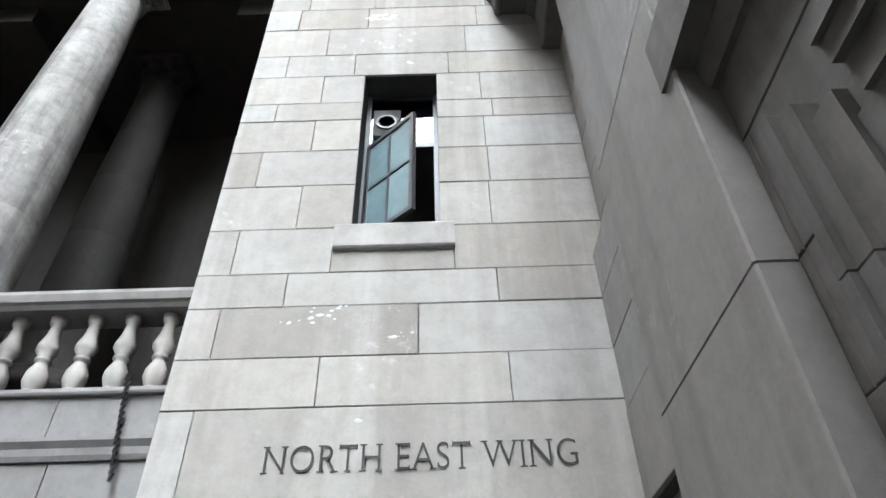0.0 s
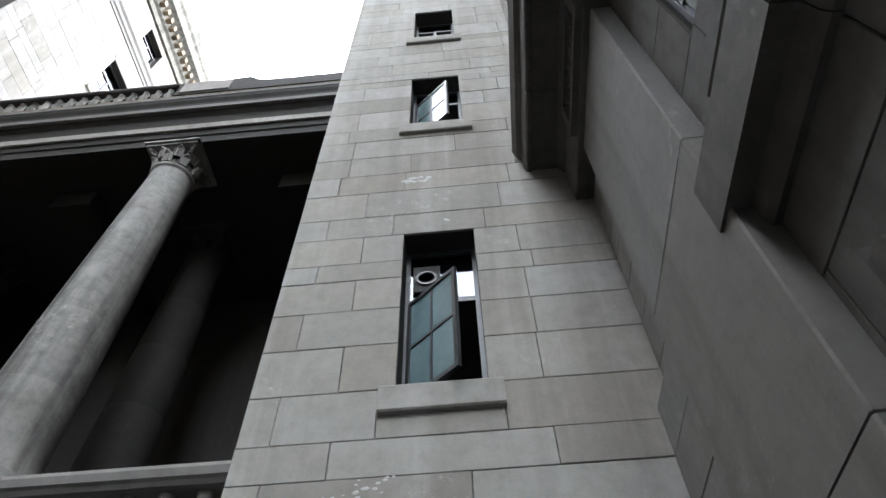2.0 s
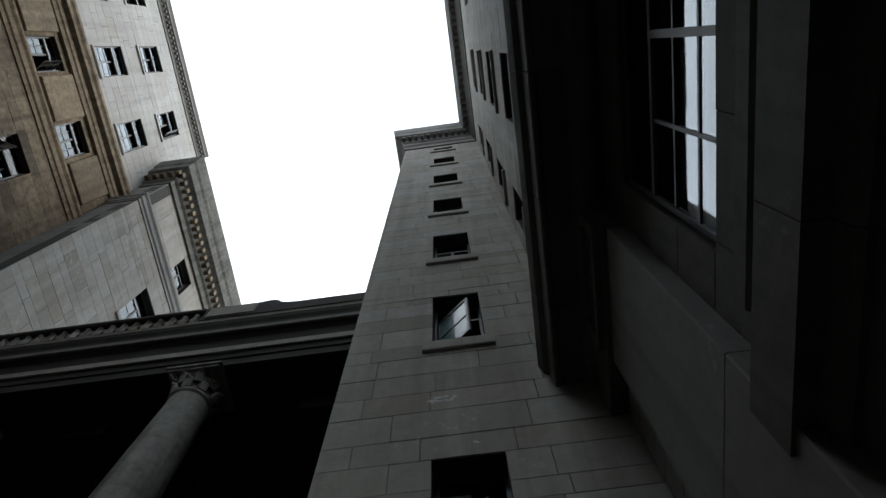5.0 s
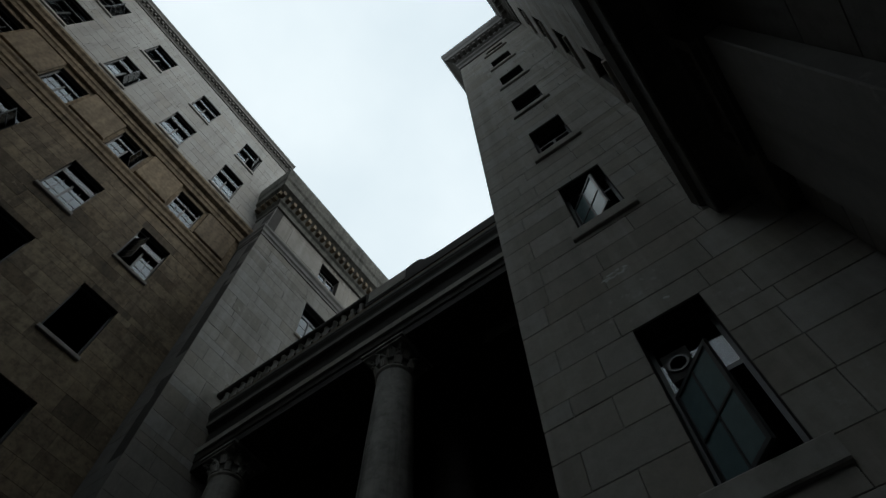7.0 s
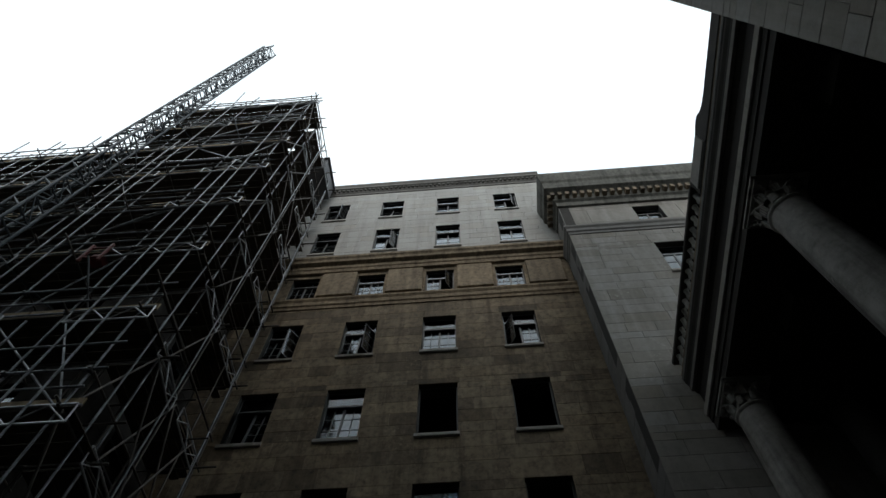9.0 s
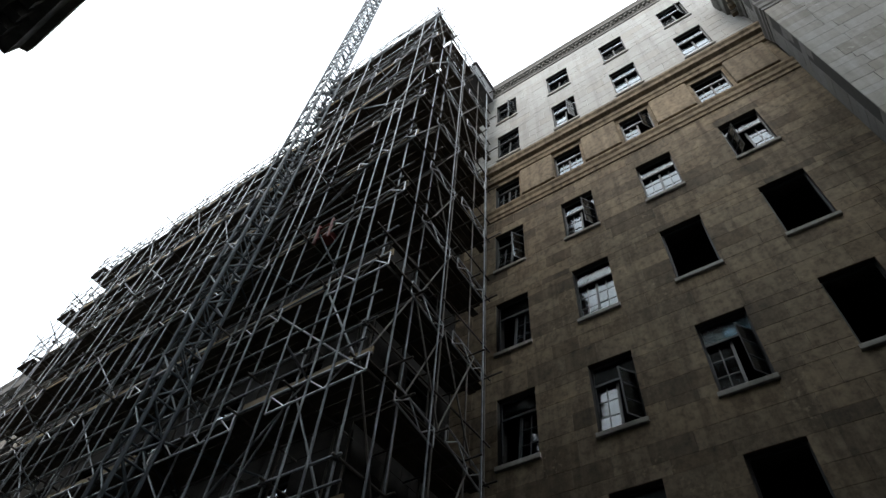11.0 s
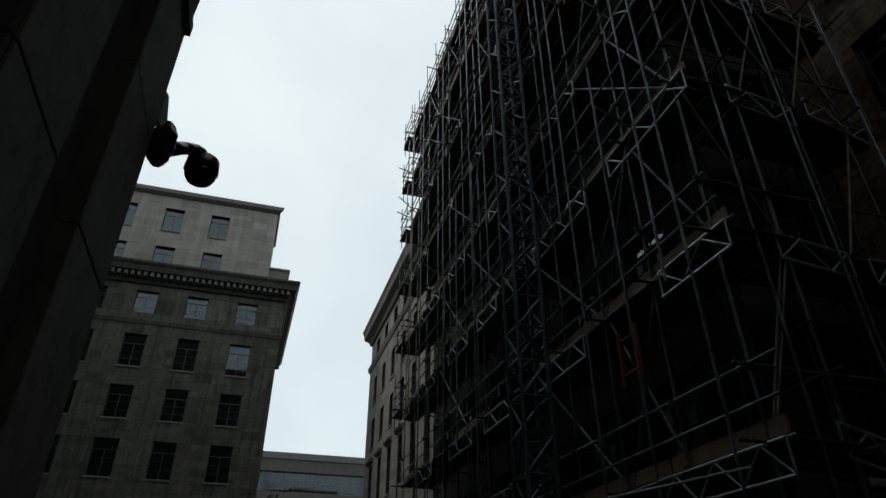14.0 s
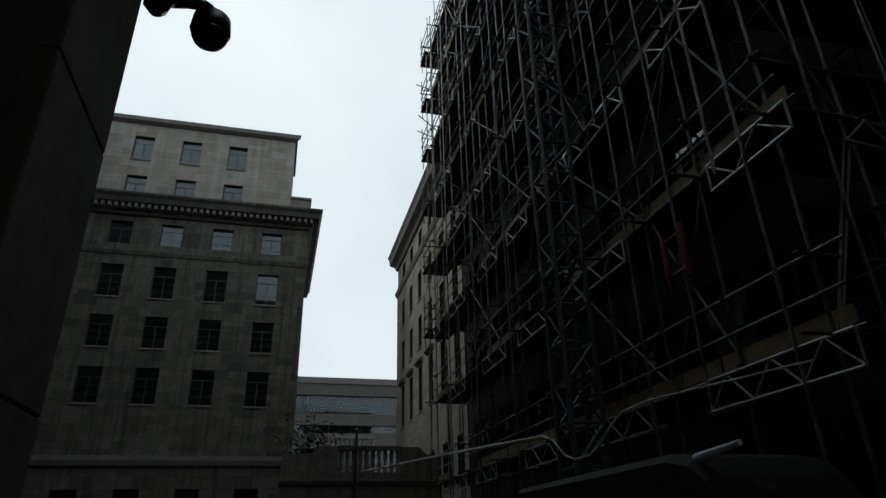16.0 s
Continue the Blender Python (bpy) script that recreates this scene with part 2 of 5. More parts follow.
# ---- mesh tools ----
class Mesh:
    def __init__(self, at=None):
        self.v, self.f, self.at = [], [], at or (lambda u, d, z: (u, d, z))

    def add(self, pts, faces):
        n = len(self.v)
        self.v += [self.at(*p) for p in pts]
        self.f += [tuple(n + i for i in f) for f in faces]
        return self

    def box(self, u0, u1, d0, d1, z0, z1):
        return self.add([(u, d, z) for z in (z0, z1) for d in (d0, d1) for u in (u0, u1)],
                        [(0, 2, 3, 1), (4, 5, 7, 6), (0, 1, 5, 4), (2, 6, 7, 3), (0, 4, 6, 2), (1, 3, 7, 5)])

    def block(self, u0, u1, d0, d1, z0, z1, e=0.005):
        """A dressed stone: open back, front edges eased by e."""
        p = [(u0, d0, z0), (u1, d0, z0), (u1, d0, z1), (u0, d0, z1), (u0, d1 - e, z0), (u1, d1 - e, z0), (u1, d1 - e, z1), (u0, d1 - e, z1),
             (u0 + e, d1, z0 + e), (u1 - e, d1, z0 + e), (u1 - e, d1, z1 - e), (u0 + e, d1, z1 - e)]
        f = [(8, 9, 10, 11)]
        for i in range(4):
            j = (i + 1) % 4
            f += [(i, j, 4 + j, 4 + i), (4 + i, 4 + j, 8 + j, 8 + i)]
        return self.add(p, f)

    def run(self, profile, u0, u1, miter0=0.0, miter1=0.0):
        """A moulding: profile of (out, z) points drawn along u; a miter adds out times itself to an end."""
        n = len(profile)
        p = [(u0 - miter0 * d, d, z) for d, z in profile] + [(u1 + miter1 * d, d, z) for d, z in profile]
        f = [(i, (i + 1) % n, n + (i + 1) % n, n + i) for i in range(n)]
        return self.add(p, f + [tuple(range(n))[::-1], tuple(range(n, 2 * n))])

    def lathe(self, u, d, profile, n=16):
        """profile of (z, radius)."""
        p = [(u + r * math.cos(2 * math.pi * k / n), d + r * math.sin(2 * math.pi * k / n), z) for z, r in profile for k in range(n)]
        f = [(a * n + k, a * n + (k + 1) % n, a * n + n + (k + 1) % n, a * n + n + k) for a in range(len(profile) - 1) for k in range(n)]
        return self.add(p, f + [tuple(range(n))[::-1], tuple(range(len(p) - n, len(p)))])

    def tube(self, a, b, r, n=6, r2=None):
        a, b = Vector(a), Vector(b)
        w = (b - a).normalized()
        s = w.orthogonal().normalized()
        t = w.cross(s)
        ring = [(s * math.cos(2 * math.pi * k / n) + t * math.sin(2 * math.pi * k / n)) for k in range(n)]
        p = [tuple(a + q * r) for q in ring] + [tuple(b + q * (r2 or r)) for q in ring]
        return self.add(p, [(k, (k + 1) % n, n + (k + 1) % n, n + k) for k in range(n)] + [tuple(range(n))[::-1], tuple(range(n, 2 * n))])

    def path(self, pts, r, n=8):
        for a, b in zip(pts, pts[1:]):
            self.tube(a, b, r, n)
        return self

    def data(self, name, mat, smooth=False):
        me = bpy.data.meshes.new(name)
        me.from_pydata(self.v, [], self.f)
        me.materials.append(mat)
        bm = bmesh.new()
        bm.from_mesh(me)
        bmesh.ops.recalc_face_normals(bm, faces=bm.faces)
        bm.to_mesh(me)
        bm.free()
        if smooth:
            me.shade_smooth()
        return me


def part(name, mesh, mat, parent, label="", smooth=False, kind=""):
    ob = new(name, mesh.data(name, mat, smooth))
    ob.parent = parent
    return tagged(ob, label, kind=kind)


def thing(name, label, category, at=(0, 0, 0), group="", kind=""):
    ob = new(name)
    ob.empty_display_size = 0.3
    ob.matrix_basis = Matrix.Translation(at)
    return tagged(ob, label, category, group, kind)


UNIT_TUBE = {}


def tube_part(name, a, b, r, mat, parent, label=""):
    """A straight tube as an object of its own; all of one material share a mesh."""
    if mat.name not in UNIT_TUBE:
        UNIT_TUBE[mat.name] = Mesh().tube((0, 0, 0), (0, 0, 1), 1.0, 8).data("tube", mat, True)
    a, b = Vector(a), Vector(b)
    ob = new(name, UNIT_TUBE[mat.name])
    q = (b - a).to_track_quat("Z", "Y")
    ob.matrix_basis = Matrix.LocRotScale(a, q, (r, r, (b - a).length))
    ob.parent = parent
    return tagged(ob, label)


def facing(way, plane):
    """Maps (along, out, height) to the world for an upright face."""
    return {"-y": lambda u, d, z: (u, plane - d, z), "+y": lambda u, d, z: (u, plane + d, z),
            "-x": lambda u, d, z: (plane - d, u, z), "+x": lambda u, d, z: (plane + d, u, z)}[way]


def rows_of(z0, z1, step, openings, given=()):
    """Course lines from z0 to z1, snapped to the heads and sills of the openings."""
    lines = list(given)
    z = lines[-1] if lines else z0
    while z + step * 1.4 < z1:
        z += step
        lines.append(z)
    must = sorted({z for _, _, a, b in openings for z in (a, b) if z0 < z < z1} | {z0, z1})
    lines = [z for z in lines if all(abs(z - m) > step * 0.42 for m in must) and z0 < z < z1]
    return sorted(set(lines) | set(must))


def face_wall(way, plane, u0, u1, z0, z1, openings, mat, parent, thick=0.45, step=0.46, length=0.95, given=(), loose=None,
              seed=1, joint=0.0028, rough=0.003, name="wall", joints=None):
    """A wall of coursed stone round its openings: a core, and blocks on it. Blocks inside the box loose=(ua, ub, za, zb) are single objects."""
    rng = random.Random(seed)
    at = facing(way, plane)
    core, stones = Mesh(at), Mesh(at)
    zs = rows_of(z0, z1, step, openings, given)
    for za, zb in zip(zs, zs[1:]):
        zm = (za + zb) / 2
        spans, u = [], u0
        for o in sorted(o for o in openings if o[2] < zm < o[3]):
            spans.append((u, o[0]))
            u = o[1]
        spans.append((u, u1))
        for a, b in spans:
            if b - a < 0.01:
                continue
            core.box(a, b, -thick, -0.030, za, zb)
            fixed = [v for v in (joints or {}).get(round(za, 2), ()) if a + 0.05 < v < b - 0.05]
            cuts, v = [a], a + length * rng.uniform(0.35, 1.1)
            if fixed:
                cuts += fixed
            else:
                while v < b - length * 0.3:
                    cuts.append(v)
                    v += length * rng.uniform(0.7, 1.45)
            cuts.append(b)
            for c0, c1 in zip(cuts, cuts[1:]):
                d = rng.uniform(-rough, rough)
                e = (c0 + joint if c0 > a else c0, c1 - joint if c1 < b else c1, -0.032, d, za + joint, zb - joint)
                if loose and loose[0] <= c0 and c1 <= loose[1] + 0.01 and loose[2] <= za and zb <= loose[3]:
                    part("block", Mesh(at).block(*e), mat, parent)
                else:
                    stones.block(*e)
    part(name, core, MORTAR, parent, "recessed mortar joints behind the facing stones")
    if stones.v:
        part("facing_stones", stones, mat, parent, kind="stuff")


def window(way, plane, u0, u1, z0, z1, parent, recess=0.22, nx=2, nz=3, sill=True, opened=0, sill_mat=None, blind=0.0, sill_out=0.07, swing=40, bar=0.022, light=0.72, over=0.04, lean=0.0):
    """A metal window in its opening: frame, glazing bars, panes, stone sill; opened: 1 left leaf, 2 right leaf swung out, 3 one wide leaf, 4 sashes gone back into the dark; lean: tilt of the panes."""
    at = facing(way, plane)
    m, g = Mesh(at), 0.045
    d0, d1 = -recess - 0.05, -recess
    m.box(u0, u0 + g, d0, d1, z0, z1).box(u1 - g, u1, d0, d1, z0, z1)
    m.box(u0 + g, u1 - g, d0, d1, z0, z0 + g).box(u0 + g, u1 - g, d0, d1, z1 - g, z1)
    top = z0 + (z1 - z0) * light
    if opened != 4:
        m.box(u0 + g, u1 - g, d0, d1 + 0.005, top - 0.03, top + 0.03)
    half = (u0 + u1) / 2
    mid_z = (z0 + top) / 2
    leaned = lambda u, d, z: at(u, d + (mid_z - z) * lean, z)
    bars = Mesh(leaned)
    if opened < 3:
        bars.box(half - 0.03, half + 0.03, d0, d1 + 0.004, z0 + g, top - 0.03)
    for i in range(1, nx * 2 if opened < 3 else 0):
        if i != nx:
            u = u0 + (u1 - u0) * i / (nx * 2)
            if not (opened == 1 and u < half) and not (opened == 2 and u > half):
                bars.box(u - bar / 2, u + bar / 2, d0 + 0.012, d1 - 0.01, z0 + g, top - 0.03)
    for i in range(1, nz if opened < 3 else 0):
        z = z0 + (top - z0) * i / nz
        a, b = (half if opened == 1 else u0 + g), (half if opened == 2 else u1 - g)
        bars.box(a, b, d0 + 0.012, d1 - 0.012, z - bar / 2, z + bar / 2)
    w = part("window", m, FRAME, parent)
    if bars.v:
        part("glazing_bars", bars, FRAME, w)
    dm = (d0 + d1) / 2
    a, b = (half if opened == 1 else u0 + g), (half if opened == 2 else u1 - g)
    if opened < 3:
        part("pane", Mesh(leaned).box(a, b, dm - 0.003, dm + 0.003, z0 + g, top - 0.03), GLASS, w)
    if opened != 4:
        part("pane", Mesh(at).box(u0 + g, u1 - g, dm - 0.003, dm + 0.003, top + 0.03, z1 - g), GLASS, w)
    if blind:
        part("blind", Mesh(at).box(u0 + g, u1 - g, d0 - 0.10, d0 - 0.09, z1 - (z1 - z0) * blind, z1 - 0.02), BLIND, w, "pale roller blind behind the glass")
    if opened == 3:
        hinge, ang, wid = u0 + g, radians(swing), u1 - u0 - 2 * g
        za, zb = z0 + g, top - 0.03
        def leaf3(u, d, z):
            return at(hinge + u * math.cos(ang) - d * math.sin(ang), d1 + u * math.sin(ang) + d * math.cos(ang), z)
        lm = Mesh(leaf3)
        lm.box(0, 0.045, -0.02, 0.02, za, zb).box(wid - 0.045, wid, -0.02, 0.02, za, zb)
        lm.box(0.045, wid - 0.045, -0.02, 0.02, za, za + 0.045).box(0.045, wid - 0.045, -0.02, 0.02, zb - 0.045, zb)
        lm.box(wid / 2 - 0.014, wid / 2 + 0.014, -0.012, 0.012, za, zb).box(0.045, wid - 0.045, -0.013, 0.013, (za + zb) / 2 - 0.014, (za + zb) / 2 + 0.014)
        part("casement", lm, FRAME, w, "metal casement swung open")
        part("casement_pane", Mesh(leaf3).box(0.045, wid - 0.045, -0.003, 0.003, za + 0.045, zb - 0.045), FROSTED, w, "obscured greenish glass")
    elif opened in (1, 2):
        s = 1 if opened == 1 else -1
        hinge = u0 + g if opened == 1 else u1 - g
        wid = half - u0 - g
        ang = radians(58)
        def leaf(u, d, z):
            return at(hinge + s * (u * math.cos(ang)) , d1 + u * math.sin(ang) + d, z)
        lm = Mesh(leaf)
        za, zb = z0 + g, top - 0.03
        lm.box(0, 0.04, -0.02, 0.02, za, zb).box(wid - 0.04, wid, -0.02, 0.02, za, zb)
        lm.box(0.04, wid - 0.04, -0.02, 0.02, za, za + 0.04).box(0.04, wid - 0.04, -0.02, 0.02, zb - 0.04, zb)
        for i in range(1, nz):
            z = za + (zb - za) * i / nz
            lm.box(0.04, wid - 0.04, -0.012, 0.012, z - 0.01, z + 0.01)
        lf = part("casement", lm, FRAME, w, "metal casement swung open")
        part("casement_pane", Mesh(leaf).box(0.04, wid - 0.04, -0.003, 0.003, za + 0.04, zb - 0.04), GLASS, w)
    if sill:
        sm = Mesh(at).run([(-recess - 0.04, z0 - 0.13), (sill_out - 0.012, z0 - 0.13), (sill_out, z0 - 0.118), (sill_out, z0 - 0.022), (sill_out - 0.02, z0 + 0.002), (-recess - 0.04, z0 + 0.03)], u0 - over, u1 + over)
        part("sill", sm, sill_mat or STONE, w)
    return w


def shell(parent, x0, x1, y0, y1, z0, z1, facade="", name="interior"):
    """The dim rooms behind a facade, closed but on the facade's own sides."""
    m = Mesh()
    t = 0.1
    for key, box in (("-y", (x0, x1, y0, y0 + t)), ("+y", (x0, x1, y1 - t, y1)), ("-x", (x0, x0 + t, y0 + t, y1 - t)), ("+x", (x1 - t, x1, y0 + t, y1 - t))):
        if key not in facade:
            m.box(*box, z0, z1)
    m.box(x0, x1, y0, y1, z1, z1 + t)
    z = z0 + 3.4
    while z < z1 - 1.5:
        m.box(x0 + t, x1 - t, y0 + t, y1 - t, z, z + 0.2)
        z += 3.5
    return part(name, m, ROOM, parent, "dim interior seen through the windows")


def dentils(at, u0, u1, d0, d1, z0, z1, pitch):
    m = Mesh(at)
    n = int((u1 - u0) / pitch)
    for i in range(n):
        u = u0 + (i + 0.25) * (u1 - u0) / n
        m.box(u, u + pitch * 0.5, d0, d1, z0, z1)
    return m


# ---- ground ----
gm = Mesh()
gm.box(-400, 400, -400, 400, -0.5, 0.0)
tagged(new("ground", gm.data("ground", ASPHALT)), "dark asphalt ground of the court and street", "ground", kind="structure")

# ---- stair tower beside the wing ----
tower = thing("stair_tower", "tall narrow pale limestone stair tower with stacked windows", "tower", (-0.4, 4, 0))
tower.matrix_basis = Matrix.Identity(4)
TX0, TX1 = -1.98, 1.40
TWINS = [(-0.78, -0.03, a, b) for a, b in ((5.09, 7.22), (9.80, 11.52), (13.40, 15.06), (16.92, 18.45), (20.42, 21.85), (23.75, 25.10), (26.75, 27.55))]
TCOURSES = (0.45, 0.95, 1.45, 1.95, 2.45, 3.47, 3.86, 4.30, 4.62, 5.09, 5.60, 6.06, 6.50, 6.77, 7.22, 7.60, 8.11, 8.53)
TJOINTS = {2.45: (-1.74,), 3.47: (-0.92, 0.44), 3.86: (-1.72, -0.21), 4.30: (-1.25, 0.41), 4.62: (-1.72, -0.92, 0.08), 5.09: (-1.25, 0.41), 5.6: (-1.68,),
           6.06: (-1.23, 0.42), 6.5: (-1.64,), 6.77: (-1.21, 0.42), 7.22: (-1.63, -0.9, 0.10), 7.6: (-1.23, 0.3), 8.11: (-1.6, -0.8, 0.45)}
face_wall("-y", 4.0, TX0, TX1, 0.0, 28.0, TWINS, STONE, tower, 0.5, 0.46, 0.95, TCOURSES, (TX0, TX1, 2.4, 14.0), 11, joints=TJOINTS)
face_wall("-x", TX0, 4.5, 9.0, 0.0, 28.0, [], STONE, tower, 0.5, 0.46, 0.95, TCOURSES, None, 12, name="side_wall")
for i, (a, b, c, d) in enumerate(TWINS):
    w = window("-y", 4.0, a, b, c, d, tower, 0.28, 1, 2, sill=False, opened=(3 if i < 2 else 0), swing=(42, 38)[i % 2], light=(0.62 if i == 0 else 0.72))
    sm = Mesh(facing("-y", 4.0))
    sm.run([(-0.30, c - 0.26), (0.045, c - 0.26), (0.06, c - 0.245), (0.06, c - 0.02), (0.045, c), (-0.30, c + 0.02)], a - 0.13, b + 0.12)
    part("sill", sm, STONE, w)
vent = part("ventilator", Mesh().box(-0.70, -0.42, 4.26, 4.285, 6.55, 6.95), ROOM, tower, "square extract fan set in the window head")
part("fan_ring", Mesh().lathe(0, 0, [(0, 0.11), (0.02, 0.11), (0.02, 0.085), (0.0, 0.085)], 20), FRAME, vent).matrix_basis = pose(-0.56, 4.258, 6.75, 90, 0, 0)
shell(tower, TX0 + 0.05, 2.5, 4.52, 8.9, 0, 28.0, "-y")
TC = [(0, 28.0), (0.05, 28.0), (0.05, 28.5), (0.12, 28.6), (0.12, 28.95), (0.20, 29.05), (0.20, 29.4), (0.44, 29.55), (0.46, 30.0), (0.50, 30.1), (0.56, 30.5), (0.56, 30.8), (0, 30.9)]
part("cornice", Mesh(facing("-y", 4.0)).run(TC, TX0, 1.5, 1.0, 0), STONE_GREY, tower)
part("cornice", Mesh(facing("-x", TX0)).run(TC, 4.0, 9.0, 1.0, 0), STONE_GREY, tower)
part("dentil_course", dentils(facing("-y", 4.0), TX0 - 0.2, 1.0, 0.19, 0.40, 29.12, 29.38, 0.26), STONE_GREY, tower)
part("parapet", Mesh().box(TX0 + 0.1, 2.5, 4.1, 8.9, 28.1, 31.0), STONE_GREY, tower)

# flaked lime patches on the tower face
FLAKE = material("pale_lime_flake", plain((0.46, 0.45, 0.43), 0.9, 0, 0.2, 14.0))
rng = random.Random(19)
for px, pz, w_, h_, n_ in ((-0.66, 8.33, 0.34, 0.13, 46), (-0.30, 7.42, 0.10, 0.05, 5), (-1.0, 4.22, 0.5, 0.14, 14), (-0.35, 4.02, 0.22, 0.04, 5), (-0.62, 3.35, 0.05, 0.03, 4)):
    fm = Mesh(facing("-y", 4.0))
    for i in range(n_):
        u, z, r = px + w_ * rng.uniform(-0.5, 0.5), pz + h_ * rng.uniform(-0.5, 0.5), rng.uniform(0.006, 0.026)
        ring = [(u + r * rng.uniform(0.5, 1.3) * math.cos(k * 1.047) * 1.4, 0.0045, z + r * rng.uniform(0.4, 1.0) * math.sin(k * 1.047)) for k in range(6)]
        fm.add(ring + [(u, 0.007, z)], [(k, (k + 1) % 6, 6) for k in range(6)])
    part("lime_flakes", fm, FLAKE, tower, "scattered pale flakes on the stone face", kind="stuff")

# carved name over the entrance: the built-in capitals, thinned, with small serifs
TEXT, SIZE = "NORTH EAST WING", 0.262
fc = bpy.data.curves.new("inscription", "FONT")
fc.size, fc.extrude, fc.space_character, fc.offset = SIZE, 0.003, 1.06, -0.0035
probe = new("lettering", fc)


def letter_mesh(body):
    fc.body = body
    bpy.context.view_layer.update()
    return bpy.data.meshes.new_from_object(probe.evaluated_get(bpy.context.evaluated_depsgraph_get()))


FEET = {"N": ((0.05, 1), (0.05, 0), (0.95, 1)), "R": ((0.07, 1), (0.07, 0), (0.95, 0)), "T": ((0.5, 0),), "H": ((0.06, 0), (0.06, 1), (0.94, 0), (0.94, 1)), "E": ((0.08, 0), (0.08, 1)),
        "A": ((0.04, 0), (0.96, 0)), "W": ((0.03, 1), (0.5, 1), (0.97, 1)), "I": ((0.5, 0), (0.5, 1)), "G": ((0.88, 0.45),)}
TICKS = {"T": ((0.02, 0.93), (0.98, 0.93)), "E": ((0.97, 0.93), (0.97, 0.07)), "S": ((0.88, 0.86), (0.12, 0.14))}
serifs = Mesh()
cap = max(v.co.y for v in letter_mesh("H").vertices)
for i, ch in enumerate(TEXT):
    if ch == " ":
        continue
    right = max(v.co.x for v in letter_mesh(TEXT[:i + 1]).vertices)
    own = [v.co.x for v in letter_mesh(ch).vertices]
    wide = max(own) - min(own)
    for fx, fy in FEET.get(ch, ()):
        x, y = right - wide + fx * wide, fy * (cap - 0.006) + 0.003
        serifs.box(x - 0.026, x + 0.026, y - 0.004, y + 0.004, -0.002, 0.0035)
    for fx, fy in TICKS.get(ch, ()):
        x, y = right - wide + fx * wide, fy * cap
        serifs.box(x - 0.004, x + 0.004, y - 0.017, y + 0.017, -0.002, 0.0036)
me = letter_mesh(TEXT)
bpy.data.objects.remove(probe)
lo, hi = min(v.co.x for v in me.vertices), max(v.co.x for v in me.vertices)
serifs.add([tuple(v.co) for v in me.vertices], [tuple(q.vertices) for q in me.polygons])
letters = new("inscription", serifs.data("inscription", LETTER))
letters.matrix_basis = Matrix.LocRotScale((-1.22, 3.990, 3.02), Euler((radians(90), 0, 0)), (2.02 / (hi - lo), 1.0, 1.0))
letters.parent = tower
tagged(letters, "dark incised capitals reading NORTH EAST WING")

# ---- near wing, along which the camera stands ----
wing = thing("stone_wing", "grey limestone office wing with moulded ground storey and tall upper wall", "building")
# upper wall above the ledge
WWINS = [(y, y + w, z, z + 1.95) for z in (9.1, 12.5, 16.0, 19.5, 23.0) for y, w in ((2.95, 0.75), (0.35, 1.25), (-2.35, 1.25), (-5.0, 1.25))]
face_wall("-x", 1.0, -6.0, 4.0, 8.9, 28.0, WWINS, STONE, wing, 0.5, 0.46, 0.95, (), None, 21)
for a, b, c, d in WWINS:
    window("-x", 1.0, a, b, c, d, wing, 0.2, 1, 3)
shell(wing, 1.45, 6.0, -6.0, 3.9, 0.0, 28.0, "-x")
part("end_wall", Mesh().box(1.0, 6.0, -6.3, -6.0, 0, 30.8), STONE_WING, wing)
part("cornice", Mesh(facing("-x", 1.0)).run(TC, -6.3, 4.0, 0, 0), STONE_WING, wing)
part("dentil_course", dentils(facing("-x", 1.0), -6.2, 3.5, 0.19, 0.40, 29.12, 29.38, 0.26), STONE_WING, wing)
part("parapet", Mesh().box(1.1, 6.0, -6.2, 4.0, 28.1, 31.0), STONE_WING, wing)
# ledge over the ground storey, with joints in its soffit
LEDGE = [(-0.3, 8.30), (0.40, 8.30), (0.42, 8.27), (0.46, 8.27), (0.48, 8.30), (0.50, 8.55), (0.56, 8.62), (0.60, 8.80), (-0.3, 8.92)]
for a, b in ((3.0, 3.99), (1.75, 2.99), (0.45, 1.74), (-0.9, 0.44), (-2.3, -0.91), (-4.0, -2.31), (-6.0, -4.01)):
    part("ledge_stone", Mesh(facing("-x", 1.15)).run(LEDGE, a, b), STONE_WING, wing, "dark projecting ledge stone with open joints")
part("bed_moulding", Mesh(facing("-x", 1.17)).run([(-0.1, 8.18), (0.05, 8.18), (0.08, 8.22), (0.14, 8.30), (-0.1, 8.30)], -2.0, 3.99), STONE_WING, wing)
# ground storey: recessed bay with a doorway and a window over it
GOPEN = [(-1.25, 1.22, 0.0, 3.06), (-1.1, 1.52, 5.55, 7.60)]
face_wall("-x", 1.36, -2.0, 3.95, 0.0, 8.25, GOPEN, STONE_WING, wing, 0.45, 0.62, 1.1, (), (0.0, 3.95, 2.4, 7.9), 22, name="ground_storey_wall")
# strip beside the tower, flush below, a tall niche above
face_wall("-x", 1.195, 3.345, 4.0, 2.76, 4.72, [], STONE_SLAB, wing, 0.12, 0.46, 2.0, (2.9, 3.38, 3.86, 4.30), (3.3, 4.0, 2.4, 4.8), 23, name="strip_wall")
face_wall("-x", 1.325, 3.345, 4.0, 4.72, 8.25, [], STONE_SLAB, wing, 0.033, 0.46, 2.0, (5.09, 5.60, 6.06, 6.50, 6.77, 7.22, 7.60), (3.3, 4.0, 4.8, 8.3), 24, name="niche_wall")
